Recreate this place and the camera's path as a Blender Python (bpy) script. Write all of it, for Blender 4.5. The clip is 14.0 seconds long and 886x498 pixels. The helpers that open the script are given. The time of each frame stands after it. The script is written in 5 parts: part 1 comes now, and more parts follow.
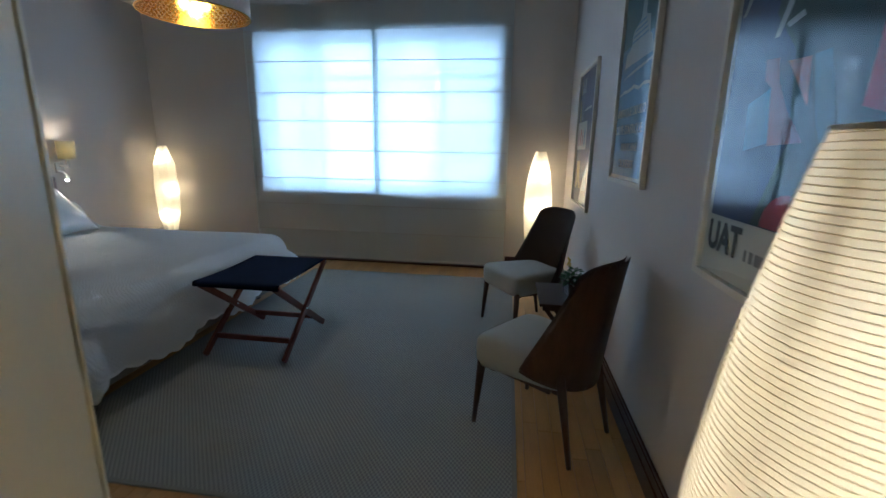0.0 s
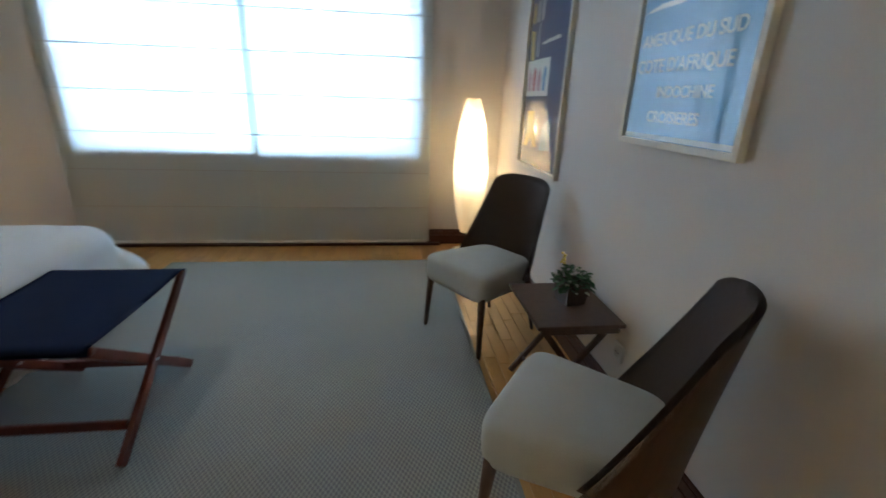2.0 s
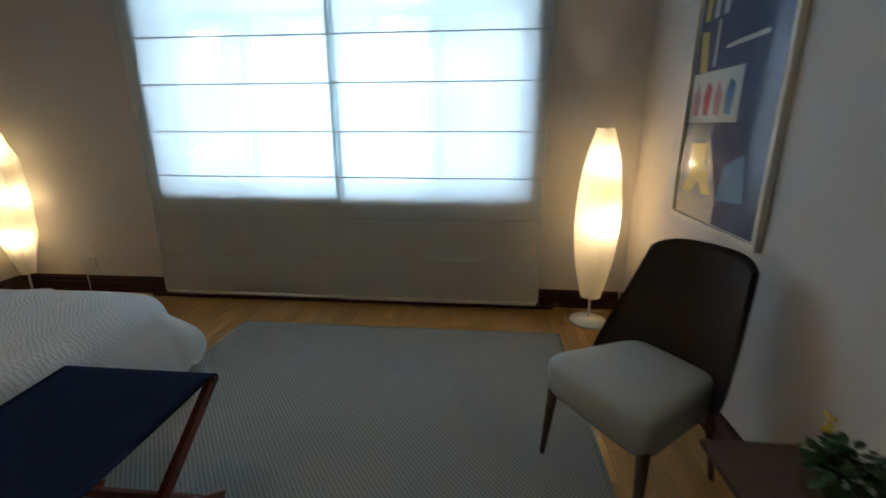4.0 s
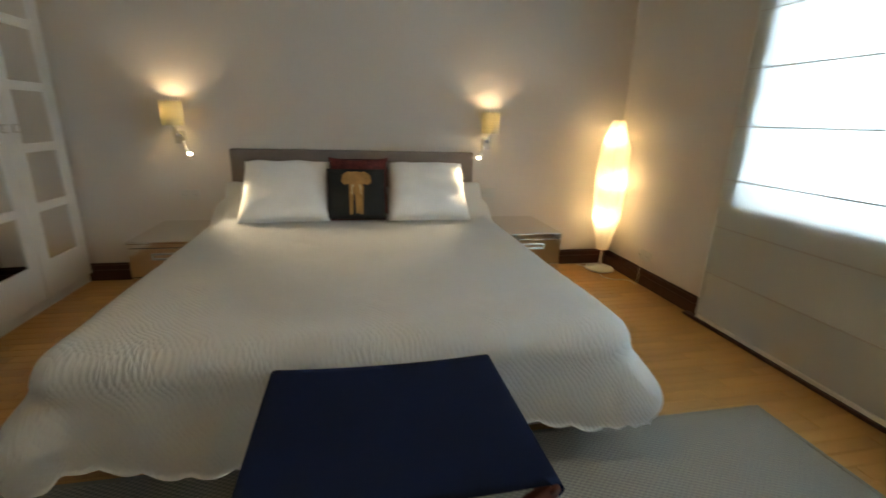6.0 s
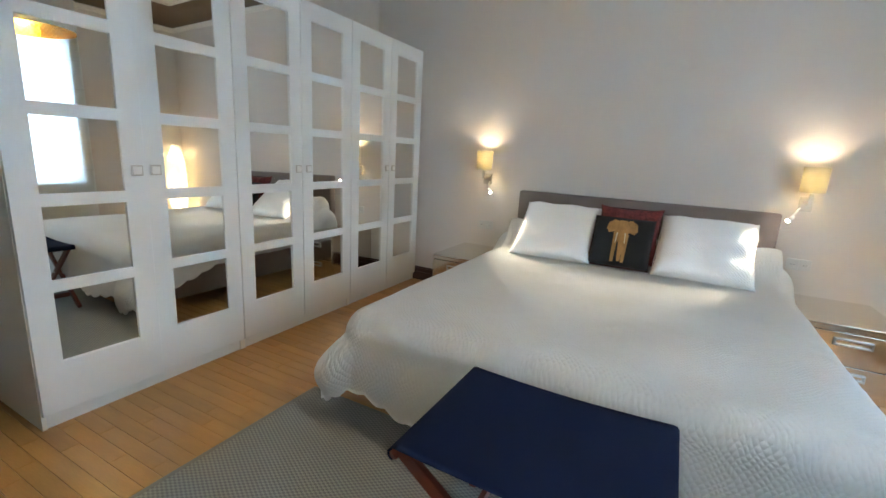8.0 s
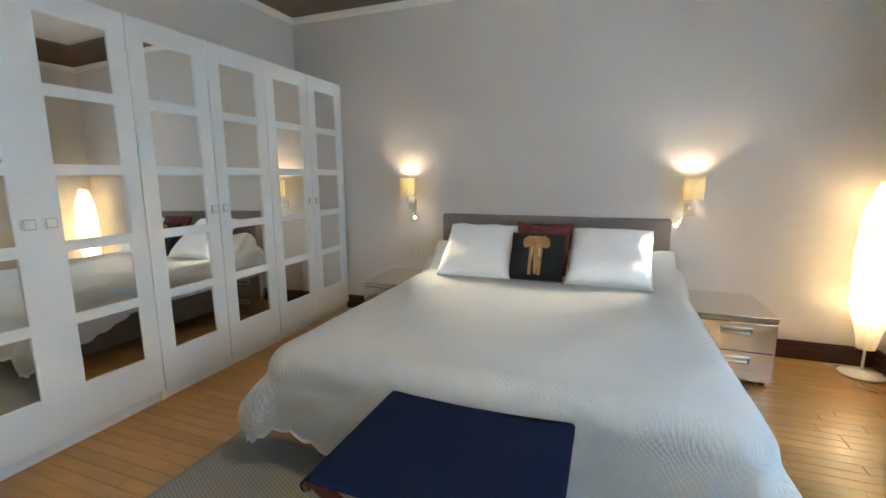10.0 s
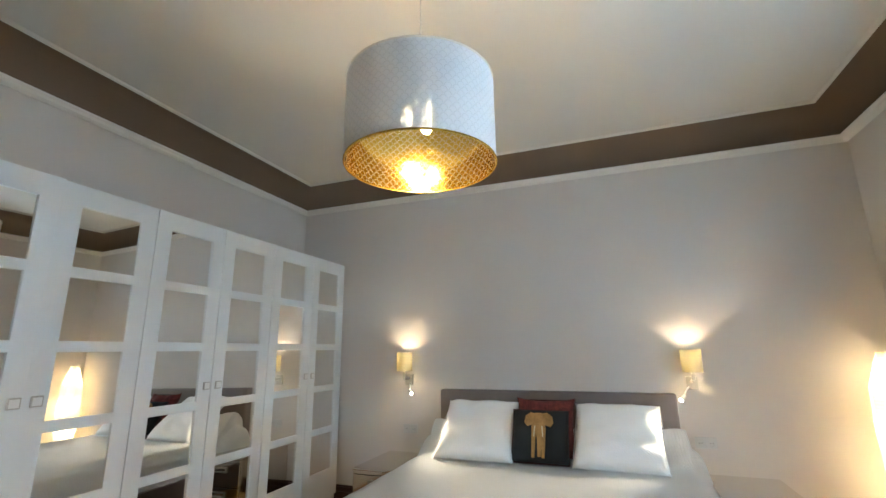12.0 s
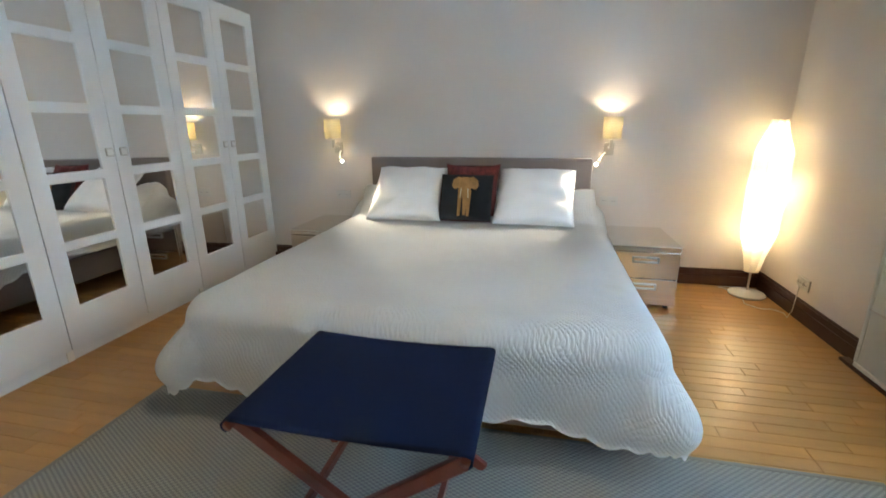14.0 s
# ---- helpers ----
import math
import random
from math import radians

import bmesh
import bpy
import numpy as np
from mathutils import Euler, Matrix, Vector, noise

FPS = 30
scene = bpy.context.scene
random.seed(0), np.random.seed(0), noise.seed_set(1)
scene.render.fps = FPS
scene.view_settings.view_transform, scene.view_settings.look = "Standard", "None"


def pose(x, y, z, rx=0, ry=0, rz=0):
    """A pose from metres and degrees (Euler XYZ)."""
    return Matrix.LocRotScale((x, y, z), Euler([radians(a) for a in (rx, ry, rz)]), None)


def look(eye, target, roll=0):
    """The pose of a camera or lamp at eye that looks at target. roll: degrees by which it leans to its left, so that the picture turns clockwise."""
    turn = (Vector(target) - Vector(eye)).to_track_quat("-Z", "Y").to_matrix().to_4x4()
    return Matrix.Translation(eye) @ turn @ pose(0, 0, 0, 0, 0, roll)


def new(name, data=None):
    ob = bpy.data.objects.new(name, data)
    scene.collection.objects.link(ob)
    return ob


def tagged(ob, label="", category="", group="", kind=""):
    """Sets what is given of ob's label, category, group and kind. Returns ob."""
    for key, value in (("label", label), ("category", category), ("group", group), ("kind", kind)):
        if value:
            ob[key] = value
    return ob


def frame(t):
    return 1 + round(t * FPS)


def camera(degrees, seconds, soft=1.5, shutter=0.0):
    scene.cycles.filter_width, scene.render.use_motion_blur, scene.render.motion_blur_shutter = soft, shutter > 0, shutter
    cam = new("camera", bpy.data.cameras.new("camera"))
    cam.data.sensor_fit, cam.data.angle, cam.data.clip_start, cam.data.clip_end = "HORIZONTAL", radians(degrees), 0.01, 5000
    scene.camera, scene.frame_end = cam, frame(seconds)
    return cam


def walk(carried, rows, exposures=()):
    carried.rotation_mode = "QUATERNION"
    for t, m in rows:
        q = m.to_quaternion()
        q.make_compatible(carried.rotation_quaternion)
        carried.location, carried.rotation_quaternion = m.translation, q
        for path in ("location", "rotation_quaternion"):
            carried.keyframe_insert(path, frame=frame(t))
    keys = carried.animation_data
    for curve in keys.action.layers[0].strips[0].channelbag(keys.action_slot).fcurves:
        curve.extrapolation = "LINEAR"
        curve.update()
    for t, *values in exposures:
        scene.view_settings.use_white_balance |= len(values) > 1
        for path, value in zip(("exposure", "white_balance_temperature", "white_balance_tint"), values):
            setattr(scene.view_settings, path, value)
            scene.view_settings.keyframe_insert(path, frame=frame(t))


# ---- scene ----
cam = camera(90.7, 14.0, shutter=0.35)

PATH = [
    (0, (4.352, -0.579, 1.359), (4.075, 1.35, 0.912), 0.9),
    (0.5, (4.25, -0.27, 1.363), (4.069, 1.666, 0.896), 1.3),
    (1, (4.191, -0.015, 1.343), (4.116, 1.914, 0.819), 2.2),
    (1.5, (4.126, 0.248, 1.338), (4.141, 2.158, 0.747), 2.1),
    (2, (3.978, 0.426, 1.332), (4.222, 2.302, 0.683), 2.0),
    (2.2, (3.957, 0.511, 1.346), (4.382, 2.35, 0.684), -0.1),
    (4.3, (3.915, 1.407, 1.358), (3.563, 3.317, 0.883), 0.3),
    (4.5, (3.851, 1.536, 1.344), (3.38, 3.441, 0.957), 0.7),
    (5, (3.79, 1.72, 1.335), (2.84, 3.425, 0.943), 0.15),
    (5.5, (3.805, 1.952, 1.344), (2.153, 2.948, 0.817), 3.4),
    (6, (3.731, 2.059, 1.308), (1.854, 2.449, 0.739), 1.8),
    (6.5, (3.651, 2.142, 1.306), (1.715, 2.007, 0.825), 2.7),
    (7, (3.703, 2.387, 1.316), (1.889, 1.698, 0.832), 3.1),
    (7.5, (3.81, 2.435, 1.316), (2.1, 1.511, 0.849), 4.4),
    (8, (3.901, 2.395, 1.338), (2.173, 1.485, 0.909), 3.1),
    (8.2, (3.94, 2.383, 1.327), (2.171, 1.565, 0.877), 1.9),
    (10.3, (3.924, 2.594, 1.4), (2.051, 1.937, 1.153), -0.7),
    (10.5, (3.934, 2.599, 1.404), (2.053, 1.923, 1.324), -0.5),
    (11, (3.938, 2.604, 1.415), (2.077, 1.914, 1.656), -0.5),
    (11.5, (3.972, 2.643, 1.399), (2.146, 1.952, 1.835), -0.5),
    (12, (3.978, 2.619, 1.39), (2.152, 1.941, 1.84), -0.7),
    (12.5, (3.975, 2.61, 1.406), (2.105, 1.941, 1.635), -1.3),
    (13, (3.953, 2.616, 1.407), (2.036, 2.05, 1.349), -1.3),
    (13.5, (3.93, 2.635, 1.4), (2.016, 2.164, 1.061), -1.0),
    (14, (3.904, 2.633, 1.332), (2.026, 2.22, 0.78), -0.4),
]
EXPOSURES = [
    (0.0, 0.5, 5200, 10), (0.5, 0.95, 5600, 10), (1.0, 1.2, 5750, 10), (1.5, 1.38, 5850, 10), (2.2, 1.2, 5900, 10), (4.3, 0.28, 6450, 10), (5.0, 0.14, 6650, 10),
    (5.5, 0.3, 6400, 10), (6.0, 1.2, 7500, 10), (6.5, 1.83, 7150, 10), (7.0, 1.9, 6500, 10), (7.5, 2.05, 6250, 10), (8.0, 2.02, 6150, 10),
    (10.5, 1.92, 6150, 10), (12.0, 1.9, 6250, 10), (13.5, 1.98, 6100, 10), (14.0, 1.96, 6050, 10),
]
walk(cam, [(r[0], look(*r[1:])) for r in PATH], EXPOSURES)

# ---- world and light ----
W, S, N, ZC, ZCEIL = 4.985, -0.53, 4.46, 2.93, 3.22
world = bpy.data.worlds.new("world")
scene.world = world
world.use_nodes = True
wn = world.node_tree.nodes
sky = wn.new("ShaderNodeTexSky")
sky.sky_type = "NISHITA"
sky.sun_disc = False
sky.sun_elevation, sky.sun_rotation = radians(40), radians(160)
wn["Background"].inputs[1].default_value = 0.08
world.node_tree.links.new(sky.outputs[0], wn["Background"].inputs[0])


def lamp(name, kind, energy, color, m, **kw):
    d = bpy.data.lights.new(name, kind)
    d.energy, d.color = energy, color
    if "radius" in kw:
        d.shadow_soft_size = kw["radius"]
    if "size" in kw:
        d.shape, d.size, d.size_y = "RECTANGLE", kw["size"][0], kw["size"][1]
    if "spot" in kw:
        d.spot_size, d.spot_blend = radians(kw["spot"]), 0.9
    ob = new(name, d)
    ob.matrix_world = m
    return ob


DAY = 8.0          # glow of the overcast street outside
PAPER_W = 2.1       # each bulb of the paper lamps
SCONCE_W = 1.5
READ_W = 21.0
PENDANT_W = 4.2
WARM = (1.0, 0.77, 0.48)
WARM2 = (1.0, 0.80, 0.56)

# ---- materials ----


def mat(name, color, rough=0.6, metal=0.0, vary=0.08, scale=4.0, grain=60.0, bump=0.1, spec=0.5, stretch=(1, 1, 1), sheen=0.0, island=0.0, coat=0.0):
    m = bpy.data.materials.new(name)
    m.use_nodes = True
    nt = m.node_tree
    b = nt.nodes["Principled BSDF"]
    b.inputs["Roughness"].default_value = rough
    b.inputs["Metallic"].default_value = metal
    b.inputs["Specular IOR Level"].default_value = spec
    b.inputs["Coat Weight"].default_value = coat
    if sheen:
        b.inputs["Sheen Weight"].default_value = sheen
    tc = nt.nodes.new("ShaderNodeTexCoord")
    mp = nt.nodes.new("ShaderNodeMapping")
    mp.inputs["Scale"].default_value = stretch
    nt.links.new(tc.outputs["Object"], mp.inputs[0])
    n1 = nt.nodes.new("ShaderNodeTexNoise")
    n1.inputs["Scale"].default_value, n1.inputs["Detail"].default_value = scale, 4
    n2 = nt.nodes.new("ShaderNodeTexNoise")
    n2.inputs["Scale"].default_value, n2.inputs["Detail"].default_value = grain, 3
    for n in (n1, n2):
        nt.links.new(mp.outputs[0], n.inputs["Vector"])
    add = nt.nodes.new("ShaderNodeMath")
    add.operation = "MULTIPLY_ADD"
    add.inputs[1].default_value = 0.6
    nt.links.new(n1.outputs["Fac"], add.inputs[0])
    half = nt.nodes.new("ShaderNodeMath")
    half.operation = "MULTIPLY"
    half.inputs[1].default_value = 0.4
    nt.links.new(n2.outputs["Fac"], half.inputs[0])
    nt.links.new(half.outputs[0], add.inputs[2])
    val = add.outputs[0]
    if island:
        oi = nt.nodes.new("ShaderNodeObjectInfo")
        ge = nt.nodes.new("ShaderNodeNewGeometry")
        s = nt.nodes.new("ShaderNodeMath")
        nt.links.new(oi.outputs["Random"], s.inputs[0])
        nt.links.new(ge.outputs["Random Per Island"], s.inputs[1])
        fr = nt.nodes.new("ShaderNodeMath")
        fr.operation = "FRACT"
        nt.links.new(s.outputs[0], fr.inputs[0])
        mi = nt.nodes.new("ShaderNodeMath")
        mi.operation = "MULTIPLY_ADD"
        mi.inputs[1].default_value = island
        nt.links.new(fr.outputs[0], mi.inputs[0])
        nt.links.new(val, mi.inputs[2])
        sub = nt.nodes.new("ShaderNodeMath")
        sub.operation = "SUBTRACT"
        sub.inputs[1].default_value = island / 2
        nt.links.new(mi.outputs[0], sub.inputs[0])
        val = sub.outputs[0]
    ramp = nt.nodes.new("ShaderNodeValToRGB")
    e = ramp.color_ramp.elements
    e[0].position, e[1].position = 0.2, 0.8
    e[0].color = (*[c * (1 - vary * 2) for c in color], 1)
    e[1].color = (*[min(1, c * (1 + vary * 2)) for c in color], 1)
    nt.links.new(val, ramp.inputs[0])
    nt.links.new(ramp.outputs[0], b.inputs["Base Color"])
    if bump:
        bp = nt.nodes.new("ShaderNodeBump")
        bp.inputs["Strength"].default_value, bp.inputs["Distance"].default_value = bump, 0.004
        nt.links.new(n2.outputs["Fac"], bp.inputs["Height"])
        nt.links.new(bp.outputs[0], b.inputs["Normal"])
    return m


def glow(name, color, strength):
    m = bpy.data.materials.new(name)
    m.use_nodes = True
    nt = m.node_tree
    nt.nodes.clear()
    e = nt.nodes.new("ShaderNodeEmission")
    e.inputs[0].default_value, e.inputs[1].default_value = (*color, 1), strength
    o = nt.nodes.new("ShaderNodeOutputMaterial")
    nt.links.new(e.outputs[0], o.inputs[0])
    return m


def cloth_light(name, color, through_color, diffuse, translucent, clear, weave=220.0, streak=(1, 1, 1)):
    """Fabric or paper that lets light through: part diffuse, part translucent, part open weave."""
    m = bpy.data.materials.new(name)
    m.use_nodes = True
    nt = m.node_tree
    nt.nodes.clear()
    o = nt.nodes.new("ShaderNodeOutputMaterial")
    d = nt.nodes.new("ShaderNodeBsdfDiffuse")
    t = nt.nodes.new("ShaderNodeBsdfTranslucent")
    c = nt.nodes.new("ShaderNodeBsdfTransparent")
    tc = nt.nodes.new("ShaderNodeTexCoord")
    mp = nt.nodes.new("ShaderNodeMapping")
    mp.inputs["Scale"].default_value = streak
    n = nt.nodes.new("ShaderNodeTexNoise")
    n.inputs["Scale"].default_value, n.inputs["Detail"].default_value = weave, 3
    nt.links.new(tc.outputs["Object"], mp.inputs[0])
    nt.links.new(mp.outputs[0], n.inputs["Vector"])
    r = nt.nodes.new("ShaderNodeValToRGB")
    r.color_ramp.elements[0].color = (*[x * 0.88 for x in color], 1)
    r.color_ramp.elements[1].color = (*color, 1)
    r.color_ramp.elements[0].position, r.color_ramp.elements[1].position = 0.3, 0.7
    nt.links.new(n.outputs["Fac"], r.inputs[0])
    nt.links.new(r.outputs[0], d.inputs[0])
    t.inputs[0].default_value = (*through_color, 1)
    m1 = nt.nodes.new("ShaderNodeMixShader")
    m1.inputs[0].default_value = translucent / (translucent + diffuse)
    nt.links.new(d.outputs[0], m1.inputs[1])
    nt.links.new(t.outputs[0], m1.inputs[2])
    m2 = nt.nodes.new("ShaderNodeMixShader")
    m2.inputs[0].default_value = clear
    nt.links.new(m1.outputs[0], m2.inputs[1])
    nt.links.new(c.outputs[0], m2.inputs[2])
    nt.links.new(m2.outputs[0], o.inputs[0])
    bp = nt.nodes.new("ShaderNodeBump")
    bp.inputs["Strength"].default_value, bp.inputs["Distance"].default_value = 0.15, 0.002
    nt.links.new(n.outputs["Fac"], bp.inputs["Height"])
    nt.links.new(bp.outputs[0], d.inputs["Normal"])
    return m


def weave_mat(name, a, b_, pitch):
    """Flat-woven wool: rows of slanted lozenges, light on dark."""
    m = mat(name, a, 0.95, vary=0.06, scale=2.0, grain=150, bump=0.0, spec=0.1)
    nt = m.node_tree
    b = nt.nodes["Principled BSDF"]
    tc = nt.nodes.new("ShaderNodeTexCoord")
    mp = nt.nodes.new("ShaderNodeMapping")
    mp.inputs["Rotation"].default_value = (0, 0, radians(38))
    mp.inputs["Scale"].default_value = (1 / pitch, 0.62 / pitch, 1)
    nt.links.new(tc.outputs["Object"], mp.inputs[0])
    sx = nt.nodes.new("ShaderNodeSeparateXYZ")
    nt.links.new(mp.outputs[0], sx.inputs[0])
    waves = []
    for k in (0, 1):
        mu = nt.nodes.new("ShaderNodeMath")
        mu.operation = "MULTIPLY"
        mu.inputs[1].default_value = 2 * math.pi
        nt.links.new(sx.outputs[k], mu.inputs[0])
        si = nt.nodes.new("ShaderNodeMath")
        si.operation = "SINE"
        nt.links.new(mu.outputs[0], si.inputs[0])
        waves.append(si)
    ml = nt.nodes.new("ShaderNodeMath")
    ml.operation = "ADD"
    nt.links.new(waves[0].outputs[0], ml.inputs[0])
    nt.links.new(waves[1].outputs[0], ml.inputs[1])
    mr = nt.nodes.new("ShaderNodeMapRange")
    mr.inputs[1].default_value, mr.inputs[2].default_value = -1.0, 0.9
    nt.links.new(ml.outputs[0], mr.inputs[0])
    mx = nt.nodes.new("ShaderNodeMix")
    mx.data_type = "RGBA"
    nt.links.new(mr.outputs[0], mx.inputs[0])
    mx.inputs[6].default_value = (*b_, 1)
    old = b.inputs["Base Color"].links[0].from_socket
    nt.links.new(old, mx.inputs[7])
    nt.links.new(mx.outputs[2], b.inputs["Base Color"])
    bp = nt.nodes.new("ShaderNodeBump")
    bp.inputs["Strength"].default_value, bp.inputs["Distance"].default_value = 0.6, 0.003
    nt.links.new(mr.outputs[0], bp.inputs["Height"])
    nt.links.new(bp.outputs[0], b.inputs["Normal"])
    return m


def quilt_mat(name, color):
    """White matelasse cotton: small puckered lozenges and leaf-like ridges."""
    m = mat(name, color, 0.9, vary=0.03, scale=3, grain=120, bump=0.0, spec=0.2, sheen=0.2)
    nt = m.node_tree
    b = nt.nodes["Principled BSDF"]
    tc = nt.nodes.new("ShaderNodeTexCoord")
    warp = nt.nodes.new("ShaderNodeTexNoise")
    warp.inputs["Scale"].default_value, warp.inputs["Detail"].default_value = 7.0, 2
    nt.links.new(tc.outputs["Object"], warp.inputs["Vector"])
    mixv = nt.nodes.new("ShaderNodeMix")
    mixv.data_type = "VECTOR"
    mixv.inputs[0].default_value = 0.05
    nt.links.new(tc.outputs["Object"], mixv.inputs[4])
    nt.links.new(warp.outputs["Color"], mixv.inputs[5])
    ridge = []
    for d in ((1, 1, 0.9), (1, -1, 0.9)):
        dot = nt.nodes.new("ShaderNodeVectorMath")
        dot.operation = "DOT_PRODUCT"
        dot.inputs[1].default_value = [c * 150 for c in d]
        nt.links.new(mixv.outputs[1], dot.inputs[0])
        si = nt.nodes.new("ShaderNodeMath")
        si.operation = "SINE"
        nt.links.new(dot.outputs["Value"], si.inputs[0])
        ab = nt.nodes.new("ShaderNodeMath")
        ab.operation = "ABSOLUTE"
        nt.links.new(si.outputs[0], ab.inputs[0])
        ridge.append(ab)
    puff = nt.nodes.new("ShaderNodeMath")
    puff.operation = "MULTIPLY"
    nt.links.new(ridge[0].outputs[0], puff.inputs[0])
    nt.links.new(ridge[1].outputs[0], puff.inputs[1])
    crease = nt.nodes.new("ShaderNodeTexNoise")
    crease.inputs["Scale"].default_value, crease.inputs["Detail"].default_value = 16, 5
    nt.links.new(tc.outputs["Object"], crease.inputs["Vector"])
    s = nt.nodes.new("ShaderNodeMath")
    s.operation = "MULTIPLY_ADD"
    s.inputs[1].default_value = 0.45
    nt.links.new(crease.outputs["Fac"], s.inputs[0])
    nt.links.new(puff.outputs[0], s.inputs[2])
    bp = nt.nodes.new("ShaderNodeBump")
    bp.inputs["Strength"].default_value, bp.inputs["Distance"].default_value = 0.40, 0.005
    nt.links.new(s.outputs[0], bp.inputs["Height"])
    nt.links.new(bp.outputs[0], b.inputs["Normal"])
    return m


def plate_mat(name, color, rough=0.02, metal=1.0):
    m = bpy.data.materials.new(name)
    m.use_nodes = True
    nt = m.node_tree
    b = nt.nodes["Principled BSDF"]
    b.inputs["Base Color"].default_value = (*color, 1)
    b.inputs["Metallic"].default_value, b.inputs["Roughness"].default_value = metal, rough
    return m


def pane_mat(name, tint, gloss=0.08):
    m = bpy.data.materials.new(name)
    m.use_nodes = True
    nt = m.node_tree
    nt.nodes.clear()
    o = nt.nodes.new("ShaderNodeOutputMaterial")
    t = nt.nodes.new("ShaderNodeBsdfTransparent")
    t.inputs[0].default_value = (*tint, 1)
    g = nt.nodes.new("ShaderNodeBsdfGlossy")
    g.inputs["Roughness"].default_value = 0.01
    lw = nt.nodes.new("ShaderNodeLayerWeight")
    lw.inputs[0].default_value = 0.5
    pw = nt.nodes.new("ShaderNodeMath")
    pw.operation = "POWER"
    pw.inputs[1].default_value = 5.0
    nt.links.new(lw.outputs["Facing"], pw.inputs[0])
    f = nt.nodes.new("ShaderNodeMath")
    f.operation = "MULTIPLY_ADD"
    f.inputs[1].default_value, f.inputs[2].default_value = 0.9, gloss
    nt.links.new(pw.outputs[0], f.inputs[0])
    mx = nt.nodes.new("ShaderNodeMixShader")
    nt.links.new(f.outputs[0], mx.inputs[0])
    nt.links.new(t.outputs[0], mx.inputs[1])
    nt.links.new(g.outputs[0], mx.inputs[2])
    nt.links.new(mx.outputs[0], o.inputs[0])
    return m


def scaled(m, press, open_):
    """Sheet metal pierced and pressed with rows of overlapping scale arcs round the drum."""
    nt = m.node_tree
    bsdf, out = nt.nodes["Principled BSDF"], nt.nodes["Material Output"]

    def calc(op, a, b=0.0):
        n = nt.nodes.new("ShaderNodeMath")
        n.operation = op
        for k, v in enumerate((a, b)):
            if isinstance(v, (int, float)):
                n.inputs[k].default_value = v
            else:
                nt.links.new(v, n.inputs[k])
        return n.outputs[0]

    tc = nt.nodes.new("ShaderNodeTexCoord")
    xyz = nt.nodes.new("ShaderNodeSeparateXYZ")
    nt.links.new(tc.outputs["Object"], xyz.inputs[0])
    u = calc("MULTIPLY", calc("ARCTAN2", xyz.outputs[1], xyz.outputs[0]), 56 / (2 * math.pi))
    v = calc("MULTIPLY", xyz.outputs[2], 1 / 0.017)
    row = calc("FLOOR", v)
    fu = calc("SUBTRACT", calc("FRACT", calc("ADD", calc("ADD", u, 60.0), calc("MULTIPLY", calc("MODULO", row, 2.0), 0.5))), 0.5)
    fv = calc("MULTIPLY", calc("SUBTRACT", v, row), 0.5)
    dist = calc("SQRT", calc("ADD", calc("MULTIPLY", fu, fu), calc("MULTIPLY", fv, fv)))
    off = calc("ABSOLUTE", calc("SUBTRACT", dist, 0.40))
    slot = calc("LESS_THAN", off, 0.04)
    bp = nt.nodes.new("ShaderNodeBump")
    bp.inputs["Strength"].default_value, bp.inputs["Distance"].default_value = press, 0.003
    nt.links.new(calc("MINIMUM", off, 0.14), bp.inputs["Height"])
    nt.links.new(bp.outputs[0], bsdf.inputs["Normal"])
    hole = nt.nodes.new("ShaderNodeBsdfTransparent")
    mix = nt.nodes.new("ShaderNodeMixShader")
    nt.links.new(calc("MULTIPLY", slot, open_), mix.inputs[0])
    nt.links.new(bsdf.outputs[0], mix.inputs[1])
    nt.links.new(hole.outputs[0], mix.inputs[2])
    nt.links.new(mix.outputs[0], out.inputs[0])
    return m


M_WALL = mat("wall_paint", (0.63, 0.578, 0.535), 0.85, vary=0.02, scale=1.2, grain=220, bump=0.12, spec=0.2)
M_CEIL = mat("ceiling_paint", (0.70, 0.66, 0.595), 0.9, vary=0.02, scale=1.0, grain=180, bump=0.08, spec=0.2)
M_COVE = mat("brown_cove_paint", (0.17, 0.115, 0.075), 0.75, vary=0.05, scale=2, grain=120, bump=0.08, spec=0.3)
M_MOULD = mat("cream_moulding", (0.72, 0.68, 0.62), 0.7, vary=0.02, scale=2, grain=100, bump=0.05)
M_BASEB = mat("dark_mahogany_board", (0.055, 0.018, 0.012), 0.35, vary=0.15, scale=3, grain=30, bump=0.05, stretch=(1, 1, 6))
M_PLANK = mat("oak_plank", (0.42, 0.212, 0.058), 0.36, vary=0.13, scale=3.0, grain=40, bump=0.05, stretch=(6, 0.6, 6), island=0.24, coat=0.14)
M_SUB = mat("subfloor", (0.10, 0.05, 0.02), 0.8)
M_RUG = weave_mat("rug_weave", (0.31, 0.303, 0.277), (0.19, 0.191, 0.185), 0.013)
M_RUGEDGE = mat("rug_binding", (0.22, 0.21, 0.19), 0.95, grain=200, bump=0.3)
M_BLIND = cloth_light("blind_voile", (0.72, 0.66, 0.60), (0.86, 0.94, 0.95), 0.42, 0.58, 0.075, 300, (1, 1, 1))
M_SEAM = cloth_light("blind_hem", (0.74, 0.70, 0.64), (0.6, 0.6, 0.62), 0.6, 0.4, 0.0)
M_BAR = mat("white_bar", (0.72, 0.70, 0.67), 0.5, vary=0.02)
M_WINF = mat("window_frame_white", (0.72, 0.72, 0.70), 0.4, vary=0.03)
M_GLASS = pane_mat("window_glass", (0.95, 0.97, 0.97))
